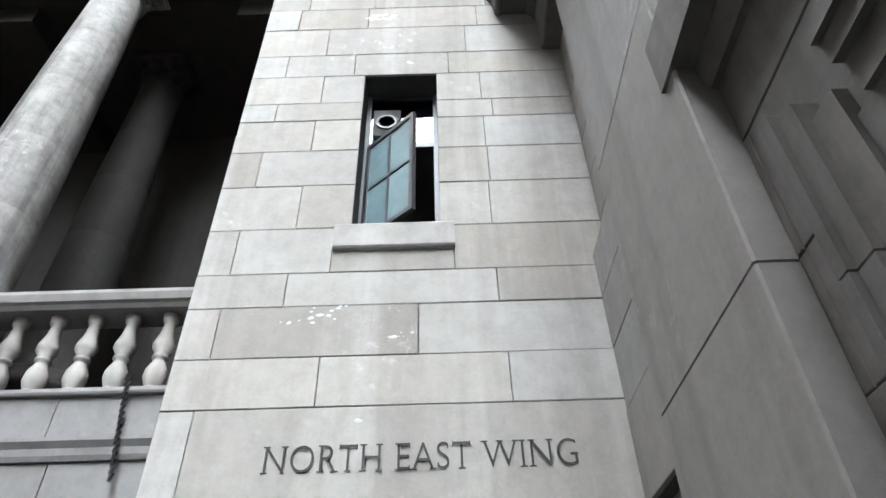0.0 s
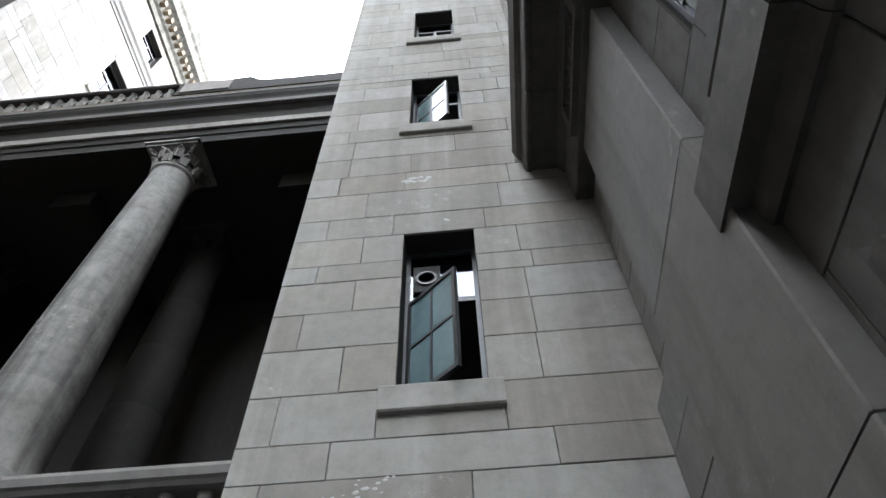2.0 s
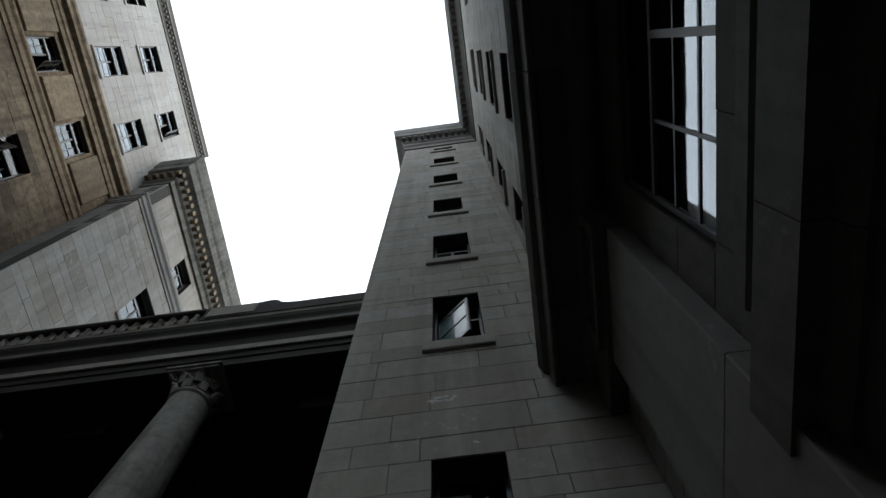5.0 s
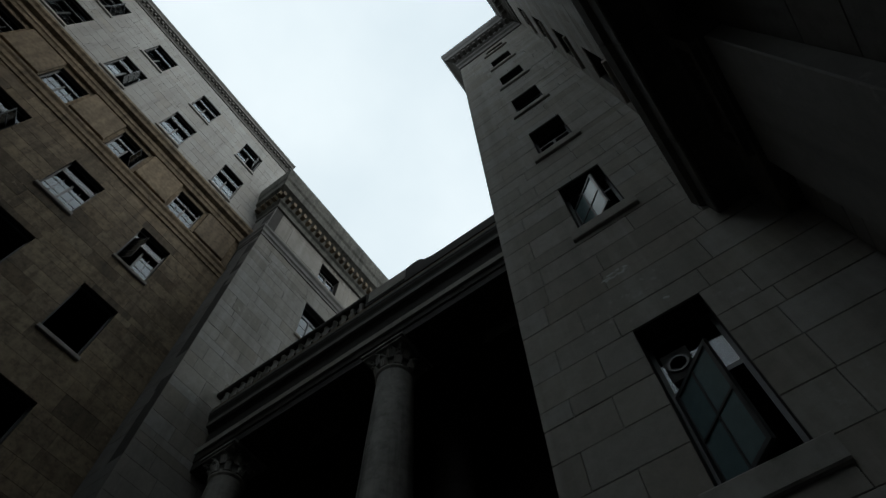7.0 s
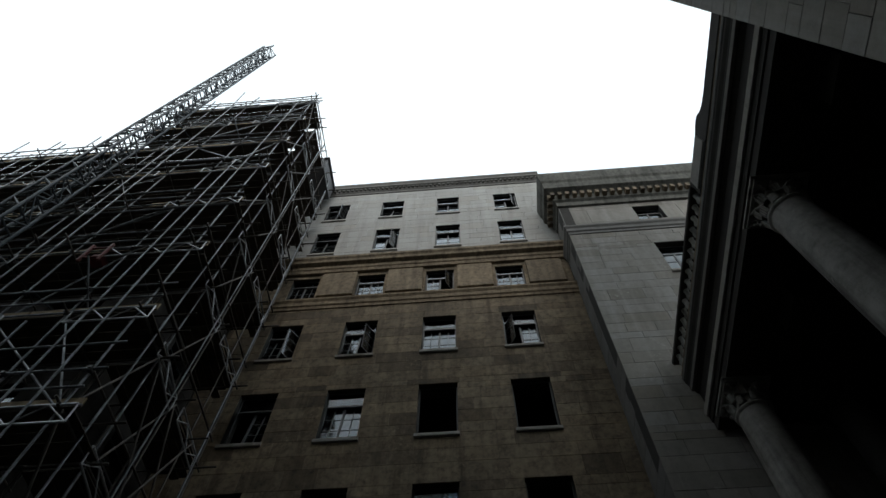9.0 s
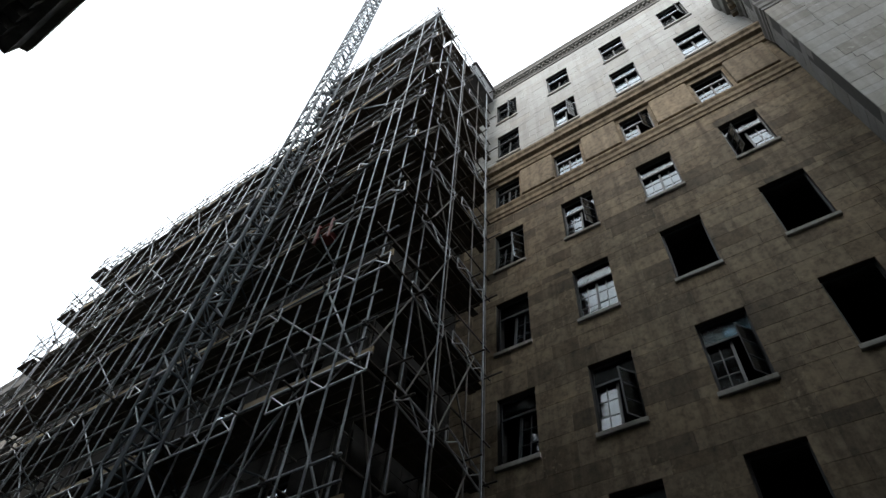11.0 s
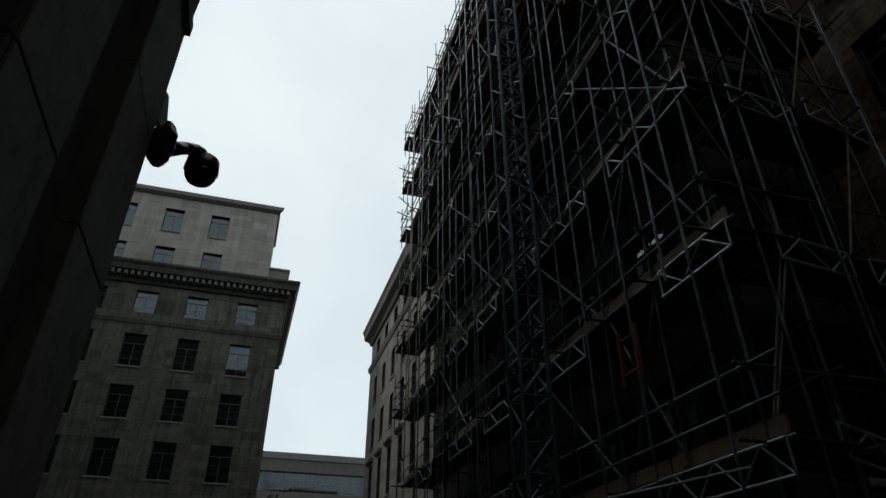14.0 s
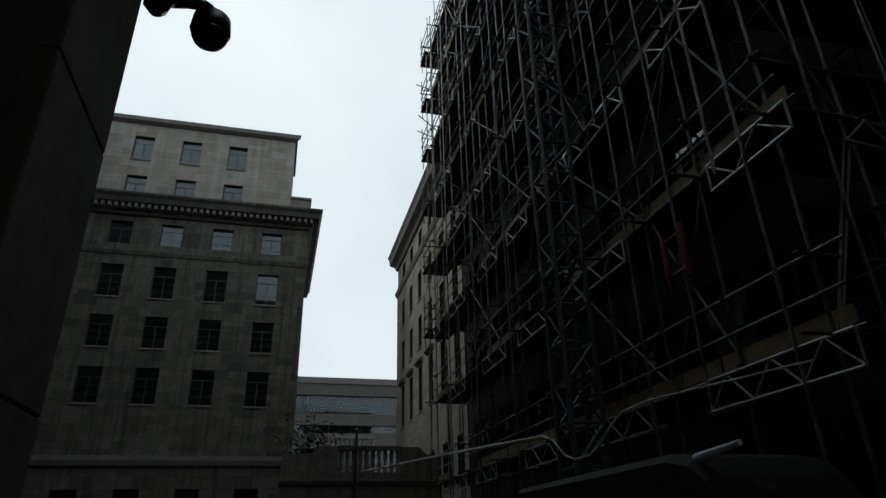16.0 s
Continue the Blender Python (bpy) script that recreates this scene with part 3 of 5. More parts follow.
# pier: three tall slabs with a chamfered edge
def pier_stone(z0, z1):
    m = Mesh(facing("-x", 1.18))
    g, ya, yb = 0.007, 1.92, 3.34
    poly = [(ya, -0.175), (ya, -0.012), (ya + 0.012, 0.0), (yb - 0.012, 0.0), (yb, -0.012), (yb, -0.175)]
    p = [(y, d, z) for z in (z0 + g, z1 - g) for y, d in poly]
    n = len(poly)
    return m.add(p, [(i, (i + 1) % n, n + (i + 1) % n, n + i) for i in range(n)] + [tuple(range(n)), tuple(range(n, 2 * n))])
pier = part("pier_core", Mesh(facing("-x", 1.18)).box(2.10, 3.31, -0.14, -0.02, 0, 7.5), MORTAR, wing)
for a, b in ((0.0, 1.2), (1.2, 3.04), (3.04, 5.0), (5.0, 7.55)):
    part("pier_slab", pier_stone(a, b), STONE_SLAB, wing, "large smooth grey limestone slab with chamfered edge")
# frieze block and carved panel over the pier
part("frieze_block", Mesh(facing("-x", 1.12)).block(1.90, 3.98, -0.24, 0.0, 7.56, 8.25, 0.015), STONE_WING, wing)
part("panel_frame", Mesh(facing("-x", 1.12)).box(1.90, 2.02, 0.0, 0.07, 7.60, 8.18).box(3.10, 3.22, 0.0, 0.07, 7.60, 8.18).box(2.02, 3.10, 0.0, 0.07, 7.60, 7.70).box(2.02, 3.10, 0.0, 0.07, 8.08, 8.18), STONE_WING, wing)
rng = random.Random(5)
cm = Mesh(facing("-x", 1.12))
for i in range(70):
    y, z = rng.uniform(2.08, 3.04), rng.uniform(7.74, 8.04)
    a = rng.uniform(0, math.pi)
    cm.tube((y, 0.0, z), (y + 0.08 * math.cos(a), 0.04, z + 0.08 * math.sin(a)), 0.025, 6, 0.008)
part("carved_relief", cm, STONE_WING, wing, "foliage carved in relief in a stone panel", kind="stuff")
# band over the doorway, ending against the pier
BAND = [(-0.02, 4.10), (0.04, 4.10), (0.07, 4.14), (0.08, 4.26), (0.20, 4.27), (0.20, 4.66), (0.15, 4.76), (-0.02, 4.82)]
for a, b in ((0.95, 2.07), (-0.4, 0.942), (-2.0, -0.408)):
    part("band_stone", Mesh(facing("-x", 1.36)).run(BAND, a, b), STONE_WING, wing, "moulded stone band course")
SILLBAND = [(-0.02, 4.92), (0.05, 4.92), (0.08, 4.98), (0.08, 5.12), (0.04, 5.17), (-0.2, 5.2)]
part("sill_band", Mesh(facing("-x", 1.36)).run(SILLBAND, -1.6, 1.66), STONE_WING, wing)
# architrave round the doorway
STEPS = ((0.0, 0.10, 0.03), (0.10, 0.24, 0.06), (0.24, 0.34, 0.10), (0.34, 0.40, 0.13))
def arch_leg(y0, s, z0, z1):
    m = Mesh(facing("-x", 1.36))
    for a, b, d in STEPS:
        m.box(min(y0 + s * a, y0 + s * b), max(y0 + s * a, y0 + s * b), -0.02, d, z0, 3.06 + b if z1 > 3 else z1)
    return m
for z0, z1 in ((0.0, 1.1), (1.107, 2.05), (2.058, 2.72), (2.73, 3.06)):
    part("architrave_stone", arch_leg(1.22, 1, z0, z1), STONE_WING, wing)
    part("architrave_stone", arch_leg(-1.25, -1, z0, z1), STONE_WING, wing)
for u0, u1 in ((-1.25, -0.42), (-0.412, 0.48), (0.488, 1.22)):
    am = Mesh(facing("-x", 1.36))
    for a, b, d in STEPS:
        am.box(u0, u1, -0.02, d, 3.06 + a, 3.06 + b)
    part("architrave_stone", am, STONE_WING, wing)
dm = Mesh(facing("-x", 1.36))
dm.box(-1.25, 1.22, -0.42, -0.34, 0, 3.06)
for k in range(3):
    dm.box(-1.15 + k * 0.78, -0.50 + k * 0.78, -0.34, -0.31, 0.3, 1.3).box(-1.15 + k * 0.78, -0.50 + k * 0.78, -0.34, -0.31, 1.5, 2.8)
part("door", dm, BLACK, wing, "dark panelled entrance door")
window("-x", 1.36, -1.1, 1.52, 5.55, 7.60, wing, 0.07, 2, 3, sill=False, light=0.66, bar=0.03)

# projecting porch of the wing, with its stepped cornice
porch = thing("stone_porch", "dark stone porch with pilasters and stepped dentil cornice", "porch")
QX, QY0, QY1 = -0.195, -3.716, -2.2
part("core", Mesh().box(QX + 0.08, 1.36, QY0 + 0.08, QY1, 0, 4.7), STONE_MID, porch)
for a, b in ((QY0, -3.12), (-2.72, QY1)):
    for z0, z1 in ((0.0, 0.9), (0.9, 1.9), (1.9, 2.9), (2.9, 3.8), (3.8, 4.7)):
        part("pilaster_stone", Mesh(facing("-x", QX)).block(a, b, -0.10, 0.0, z0 + 0.003, z1 - 0.003, 0.006), STONE_MID, porch)
for z0, z1 in ((0.0, 0.9), (0.9, 1.9), (1.9, 2.9), (2.9, 3.8), (3.8, 4.7)):
    part("side_stone", Mesh(facing("-y", QY0)).block(QX + 0.012, 1.3, -0.10, 0.0, z0 + 0.003, z1 - 0.003, 0.006), STONE_MID, porch)
    part("front_stone", Mesh(facing("+y", QY1)).block(QX + 0.012, 1.3, -0.02, 0.02, z0 + 0.003, z1 - 0.003, 0.006), STONE_MID, porch)
PC = [(-0.09, 4.70), (0.025, 4.70), (0.025, 4.80), (0.01, 4.82), (0.02, 5.08), (0.05, 5.10), (0.05, 5.22), (0.08, 5.25), (0.08, 5.40), (0.11, 5.44), (0.11, 5.60), (0.25, 5.68), (0.26, 5.84), (0.30, 5.92), (0.30, 6.0), (-0.09, 6.05)]
part("cornice", Mesh(facing("-x", QX)).run(PC, QY0, QY1, 1.0, 1.0), STONE_MID, porch)
part("cornice", Mesh(facing("+y", QY1)).run(PC, QX, 1.3, 1.0, 0), STONE_MID, porch)
part("cornice", Mesh(facing("-y", QY0)).run(PC, QX, 1.3, 1.0, 0), STONE_MID, porch)
for w_, p_, a, b in (("-x", QX, QY0 - 0.15, QY1 + 0.1), ("-y", QY0, QX - 0.15, 1.2), ("+y", QY1, QX - 0.1, 1.2)):
    part("dentil_course", dentils(facing(w_, p_), a, b, 0.10, 0.20, 5.46, 5.62, 0.14), STONE_MID, porch)
part("roof", Mesh().box(QX, 1.3, QY0, QY1, 6.0, 6.2), LEAD, porch)

# security camera at the corner of the porch
cctv = thing("security_camera", "black dome security camera on curved wall arm", "camera")
part("wall_plate", Mesh().add([(-0.196, -3.722, 4.20), (-0.196, -3.722, 3.98), (-0.235, -3.82, 3.98), (-0.205, -3.76, 4.20), (-0.165, -3.74, 4.20), (-0.165, -3.74, 3.98), (-0.20, -3.84, 3.98), (-0.175, -3.78, 4.20)],
                              [(0, 1, 2, 3), (4, 7, 6, 5), (0, 4, 5, 1), (3, 2, 6, 7), (0, 3, 7, 4), (1, 5, 6, 2)]), BLIND, cctv, "pale corner mounting plate")
part("bracket", Mesh().lathe(-0.225, -3.83, [(3.76, 0.03), (3.80, 0.06), (3.98, 0.072), (4.05, 0.045)], 6), BLACK, cctv)
arm = [(-0.22, -3.83, 3.86), (-0.25, -3.92, 3.95), (-0.30, -4.03, 4.06), (-0.35, -4.12, 4.14), (-0.385, -4.18, 4.175), (-0.40, -4.215, 4.165), (-0.40, -4.22, 4.13)]
am = Mesh()
for i, (p0, p1) in enumerate(zip(arm, arm[1:])):
    am.tube(p0, p1, 0.052 - 0.006 * i, 10, 0.052 - 0.006 * (i + 1))
part("arm", am, BLACK, cctv, smooth=True)
part("housing", Mesh().lathe(-0.40, -4.22, [(4.15, 0.03), (4.148, 0.075), (4.135, 0.098), (4.05, 0.106), (4.04, 0.10)], 28), BLACK, cctv, smooth=True)
part("dome", Mesh().lathe(-0.40, -4.22, [(4.042, 0.098), (4.01, 0.094), (3.98, 0.078), (3.96, 0.05), (3.952, 0.015)], 28), SMOKED, cctv, "smoked dark dome", True)

# unseen plain walls added beyond the porch, to keep sky light off the scaffold
rear = thing("sky_blocker", "unseen plain stone walls added to block sky light from the street", "building", kind="structure")
for x0, y0, y1 in ((5.2, -20.0, -6.3), (14.0, -42.0, -20.0)):
    face_wall("-x", x0, y0, y1, 0.0, 30.0, [], STONE_MID, rear, 0.4, 0.9, 1.8, (), None, 33)
    part("end_wall", Mesh().box(x0 + 0.4, 30.0, y0, y0 + 0.3, 0, 30.0).box(x0 + 0.4, 30.0, y1 - 0.3, y1, 0, 30.0), STONE_MID, rear)
    part("roof", Mesh().box(x0, 30.0, y0, y1, 30.0, 30.2), LEAD, rear)

# ---- colonnade between tower and corner block ----
col = thing("colonnade", "weathered stone colonnade with balustrade and heavy entablature", "colonnade")
PY = 5.0
at = facing("-y", PY)
PX0, PX1 = -10.7, -1.99
face_wall("-y", PY, PX0, PX1, 0.0, 3.52, [], STONE_GREY, col, 0.6, 0.5, 1.2, (), None, 41, name="base_wall")
part("string_course", Mesh(at).run([(-0.5, 3.52), (0.03, 3.52), (0.05, 3.56), (0.05, 3.62), (0.09, 3.67), (0.09, 3.70), (-0.5, 3.72)], PX0, PX1), STONE_GREY, col)
face_wall("-y", PY, PX0, PX1, 3.71, 4.10, [], STONE_GREY, col, 0.6, 0.6, 1.6, (), None, 42, name="plinth_wall")
part("plinth", Mesh(at).run([(-0.42, 4.10), (0.05, 4.10), (0.06, 4.12), (0.05, 4.16), (-0.42, 4.16)], PX0, PX1), STONE_GREY, col)
part("handrail", Mesh(at).run([(-0.36, 5.02), (0.0, 5.02), (0.03, 5.06), (0.06, 5.08), (0.07, 5.16), (0.05, 5.21), (-0.34, 5.22), (-0.38, 5.1)], PX0, PX1), STONE_GREY, col)
prof = [(4.16, 0.085), (4.22, 0.085), (4.225, 0.06), (4.26, 0.075), (4.34, 0.105), (4.42, 0.10), (4.50, 0.062), (4.53, 0.055), (4.545, 0.075), (4.57, 0.075), (4.585, 0.055), (4.65, 0.098),
        (4.70, 0.10), (4.80, 0.066), (4.92, 0.05), (4.94, 0.07), (4.96, 0.075), (5.03, 0.08)]
bal = Mesh().lathe(0, 0, prof, 14).data("baluster", STONE, True)
for i in range(22):
    x = -2.32 - 0.368 * i
    if abs(x + 5.3) < 0.55 or abs(x + 9.75) < 0.55:
        continue
    b = new("baluster", bal)
    b.matrix_basis = Matrix.Translation((x, PY + 0.17, 0))
    b.parent = col
for x in (-5.3, -9.75):
    part("pedestal", Mesh(at).block(x - 0.55, x + 0.55, -0.4, 0.02, 4.16, 5.02, 0.015), STONE_GREY, col)


def column(x, y, mat):
    """A tapering shaft in drums, with a leafy capital."""
    m = Mesh()
    p = [(5.2, 0.60), (5.35, 0.60), (5.36, 0.56), (5.45, 0.58), (5.5, 0.50)]
    zs = [5.52, 6.6, 7.75, 8.95, 10.1, 11.5]
    for a, b in zip(zs, zs[1:]):
        for k in range(4):
            z = a + 0.004 + (b - a - 0.008) * k / 3
            s = (z - 5.5) / 6.0
            p.append((z, 0.480 - 0.130 * s ** 1.5))
        p.append((b, p[-1][1] - 0.001))
    p += [(11.52, 0.385), (11.57, 0.395), (11.6, 0.35)]
    sh = part("column", m.lathe(x, y, p, 28), mat, col, "stone column shaft with dark streaks", True)
    k = Mesh().lathe(x, y, [(11.6, 0.335), (11.8, 0.325), (12.0, 0.36), (12.1, 0.45)], 20)
    for ring, (z, r, h) in enumerate(((11.62, 0.35, 0.26), (11.80, 0.36, 0.28))):
        for i in range(8):
            a = 2 * math.pi * (i + ring * 0.5) / 8
            for da in (-0.11, 0, 0.11):
                b = a + da
                p0 = (x + r * math.cos(b), y + r * math.sin(b), z)
                p1 = (x + (r + 0.05) * math.cos(b), y + (r + 0.05) * math.sin(b), z + h * 0.75)
                p2 = (x + (r + 0.13) * math.cos(a), y + (r + 0.13) * math.sin(a), z + h * (1 if da == 0 else 0.85))
                k.tube(p0, p1, 0.05, 6, 0.045).tube(p1, p2, 0.045, 6, 0.02)
    for sx in (-1, 1):
        for sy in (-1, 1):
            for j in range(7):
                t0, t1 = j * 0.9, (j + 1) * 0.9
                r0, r1 = 0.10 * (1 - j / 9), 0.10 * (1 - (j + 1) / 9)
                q = lambda t, r: (x + sx * (0.36 + r * math.cos(t) * 0.7), y + sy * (0.36 + r * math.cos(t) * 0.7), 11.99 + r * math.sin(t))
                k.tube(q(t0, r0), q(t1, r1), 0.03, 6)
    cap = part("capital", k, mat, sh, "carved leafy capital")
    ab = Mesh().box(x - 0.47, x + 0.47, y - 0.47, y + 0.47, 12.06, 12.12).box(x - 0.51, x + 0.51, y - 0.51, y + 0.51, 12.12, 12.17)
    part("abacus", ab, mat, sh)
    return sh


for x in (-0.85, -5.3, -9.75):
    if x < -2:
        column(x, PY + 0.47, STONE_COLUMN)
    # rear row repeats the front columns with the inner shade in its colour
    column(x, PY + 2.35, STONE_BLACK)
ENT = [(-0.9, 12.17), (-0.06, 12.17), (-0.06, 12.40), (-0.03, 12.41), (-0.03, 12.62), (0.02, 12.68), (0.02, 12.74), (-0.10, 12.76), (-0.10, 13.38), (-0.04, 13.44), (-0.02, 13.52), (0.05, 13.58), (0.06, 13.70),
       (0.10, 13.80), (0.11, 13.90), (-0.9, 13.96)]
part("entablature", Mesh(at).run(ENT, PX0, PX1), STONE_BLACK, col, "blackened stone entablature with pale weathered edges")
part("cornice_lip", Mesh(at).run([(0.06, 13.90), (0.12, 13.895), (0.13, 13.97), (0.02, 13.98)], PX0, PX1), STONE_GREY, col)
part("corona_lip", Mesh(at).run([(-0.02, 13.50), (0.055, 13.49), (0.065, 13.60), (-0.02, 13.62)], PX0, PX1), STONE_GREY, col)
part("architrave_lip", Mesh(at).run([(-0.06, 12.62), (0.025, 12.61), (0.04, 12.76), (-0.06, 12.78)], PX0, PX1), STONE, col)
part("roof_plinth", Mesh(at).run([(-0.5, 13.97), (0.09, 13.97), (0.10, 14.10), (-0.5, 14.11)], PX0, PX1), STONE_SOOT, col)
part("roof_rail", Mesh(at).run([(-0.16, 14.52), (0.13, 14.52), (0.16, 14.56), (0.16, 14.64), (-0.16, 14.68)], PX0, -5.9), STONE_BLACK, col)
rb_me = Mesh().lathe(0, 0, [(14.1, 0.07), (14.15, 0.05), (14.24, 0.09), (14.34, 0.05), (14.38, 0.06), (14.46, 0.05), (14.52, 0.07)], 10).data("roof_baluster", STONE_COLUMN, True)
for i in range(17):
    b = new("roof_baluster", rb_me)
    b.matrix_basis = Matrix.Translation((-6.1 - 0.27 * i, PY - 0.04, 0))
    b.parent = col
# parapet with a scrolled step
pp = [(-5.9, 14.1), (-1.99, 14.1), (-1.99, 14.50), (-3.9, 14.50), (-4.1, 14.53), (-4.25, 14.60), (-4.32, 14.70), (-4.42, 14.76), (-4.6, 14.76), (-4.7, 14.72), (-5.9, 14.70)]
m = Mesh(at)
n = len(pp)
m.add([(x, d, z) for d in (-0.35, 0.12) for x, z in pp], [(i, (i + 1) % n, n + (i + 1) % n, n + i) for i in range(n)] + [tuple(range(n)), tuple(range(n, 2 * n))])
part("parapet", m, STONE_BLACK, col, "solid parapet with a scrolled step")
part("parapet_panel", Mesh(at).block(-5.8, -4.75, 0.11, 0.15, 14.18, 14.64), STONE, col)
# ceiling, back wall and floor carry the colonnade's inner shade as black stone
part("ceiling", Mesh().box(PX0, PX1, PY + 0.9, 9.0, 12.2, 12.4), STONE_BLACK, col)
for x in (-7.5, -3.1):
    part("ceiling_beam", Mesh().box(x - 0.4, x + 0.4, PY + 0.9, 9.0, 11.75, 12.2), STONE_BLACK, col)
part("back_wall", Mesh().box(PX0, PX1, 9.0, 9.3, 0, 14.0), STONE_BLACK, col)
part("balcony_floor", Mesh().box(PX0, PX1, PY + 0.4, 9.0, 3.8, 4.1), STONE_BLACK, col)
part("roof", Mesh().box(PX0, PX1, PY + 0.35, 9.3, 14.0, 14.15), LEAD, col)
mast = thing("lightning_rod", "thin metal aerial rods above the colonnade parapet", "aerial")
part("rod", Mesh().tube((-2.13, 5.2, 14.6), (-2.13, 5.2, 16.4), 0.02).tube((-2.35, 5.2, 14.6), (-2.35, 5.2, 15.5), 0.015).tube((-2.4, 5.2, 15.0), (-2.1, 5.2, 15.0), 0.012), FRAME, mast)
pipe = thing("drain_chain", "old rusty drain chain hanging on the balcony front", "chain")
pm = Mesh()
for i in range(16):
    pm.tube((-2.78 + 0.008 * i, PY - 0.10, 4.25 - 0.058 * i), (-2.79 + 0.008 * i, PY - 0.11, 4.19 - 0.058 * i), 0.022, 6, 0.014)
part("chain", pm, BLACK, pipe)

# ---- court facade B ----
court = thing("court_building", "nine-storey soot-stained stone office building with pale attic", "building")
BX, BY0, BY1 = -11.9, -8.6, 3.6
YS = (-6.95, -4.42, -1.80, 0.82)
YA = (-6.78, -4.14, -1.50, 1.20)
low = [(y, y + 1.10, a, b) for a, b in ((3.4, 5.3), (6.97, 8.88), (10.3, 12.25), (13.87, 15.88), (17.5, 19.42)) for y in YS]
face_wall("+x", BX, BY0, BY1, 0.0, 20.45, low, STONE_SOOT, court, 0.5, 0.46, 0.95, (), (BY0, BY1, 8.0, 16.0), 51, 0.0015)
friz = [(y, y + 1.05, 21.3, 22.75) for y in YS]
face_wall("+x", BX - 0.06, BY0, BY1, 20.45, 23.1, friz, STONE_SOOT, court, 0.45, 0.9, 1.6, (), None, 52, name="frieze_wall")
att = [(y, y + 1.05, a, b) for a, b in ((24.75, 26.8), (28.15, 30.0)) for y in YA]
face_wall("+x", BX, BY0, BY1, 23.9, 31.2, att, STONE_PALE, court, 0.5, 0.46, 0.95, (), None, 53, name="attic_wall")
# how each window stands, row by row from the lowest: leaf open on one side (1, 2), closed (0), empty (4)
LOW_STATE = (0, 4, 4, 0, 4, 0, 4, 0, 1, 2, 2, 4, 1, 0, 4, 4, 2, 2, 0, 1)
ATT_STATE = (0, 2, 0, 0, 2, 0, 0, 2)
# panes that hang a little forward catch the sky
LEAN = (0.0, 0.14, 0.13, 0.0, 0.15, 0.14, 0.12)
for group_, mat, states in ((low, STONE, LOW_STATE), (att, STONE_PALE, ATT_STATE)):
    for k, ((a, b, c, d), op) in enumerate(zip(group_, states)):
        window("+x", BX, a, b, c, d, court, 0.17 if group_ is low else 0.12, 2 if group_ is low else 1, 3, True, op, mat, lean=(0.22 if k == 5 else 0.13) if k in (5, 8, 9, 10, 12, 13, 17, 18) or group_ is att else LEAN[k % 7])
for i, (a, b, c, d) in enumerate(friz):
    window("+x", BX - 0.06, a, b, c, d, court, 0.14, 2, 2, False, 2 if i == 2 else 0, lean=0.08)
    part("frieze_panel", Mesh(facing("+x", BX - 0.06)).block(b + 0.12, min(a + 2.50, BY1 - 0.05), -0.02, 0.13, 21.22, 22.88, 0.02), STONE_SOOT, court)
bat = facing("+x", BX)
part("string_course", Mesh(bat).run([(-0.1, 20.35), (0.04, 20.35), (0.05, 20.5), (0.09, 20.55), (0.09, 20.75), (0.14, 20.85), (0.14, 20.95), (0.10, 21.0), (-0.1, 21.05)], BY0, BY1), STONE_SOOT, court)
MC = [(-0.1, 23.0), (0.05, 23.0), (0.08, 23.15), (0.12, 23.2), (0.12, 23.4), (0.26, 23.48), (0.28, 23.62), (0.34, 23.72), (0.34, 23.85), (-0.1, 23.95)]
part("main_cornice", Mesh(bat).run(MC, BY0, BY1), STONE_SOOT, court)
TOPC = [(-0.1, 31.2), (0.04, 31.2), (0.06, 31.35), (0.10, 31.4), (0.10, 31.58), (0.24, 31.65), (0.25, 31.8), (0.30, 31.9), (0.30, 32.0), (-0.1, 32.05)]
part("top_cornice", Mesh(bat).run(TOPC, BY0, BY1, 0, 0.0), STONE_GREY, court)
part("dentil_course", dentils(bat, BY0, BY1, 0.09, 0.20, 31.44, 31.57, 0.22), STONE_GREY, court)
part("parapet", Mesh(bat).box(BY0, BY1, -0.5, -0.05, 32.0, 32.4), STONE_GREY, court)
part("base_string", Mesh(bat).run([(-0.1, 5.7), (0.06, 5.7), (0.08, 5.95), (0.16, 6.1), (0.18, 6.3), (0.24, 6.38), (0.24, 6.5), (-0.1, 6.6)], BY0, BY1), STONE_GREY, court)
shell(court, -17.0, BX - 0.45, BY0, BY1 + 0.2, 0, 31.9, "+x")

# ---- corner block ----
corner = thing("corner_block", "projecting stone corner block with dentilled cornice", "building")
CX, CY = -10.7, 3.6
cw = [(6.35, 7.4, a, b) for a, b in ((12.2, 14.1), (15.8, 17.8), (19.35, 21.4))]
cw += [(9.0, 10.05, a, b) for a, b in ((15.8, 17.8), (19.35, 21.4))]
face_wall("+x", CX, CY, 14.0, 0.0, 22.6, cw, STONE, corner, 0.5, 0.46, 0.95, (), (CY, 8.0, 12.0, 22.6), 61)
cf = [(6.45, 7.5, 23.5, 24.75), (9.1, 10.1, 23.5, 24.75)]
face_wall("+x", CX - 0.05, CY, 14.0, 22.6, 25.2, cf, STONE, corner, 0.5, 1.0, 1.4, (), None, 62, name="frieze_wall")
face_wall("-y", CY, BX, CX - 0.034, 0.0, 25.2, [], STONE_GREY, corner, 0.4, 0.46, 0.8, (), None, 63, name="side_wall")
for a, b, c, d in cw:
    window("+x", CX, a, b, c, d, corner, 0.22, 1, 3)
for a, b, c, d in cf:
    window("+x", CX - 0.05, a, b, c, d, corner, 0.22, 1, 2, False)
cat = facing("+x", CX)
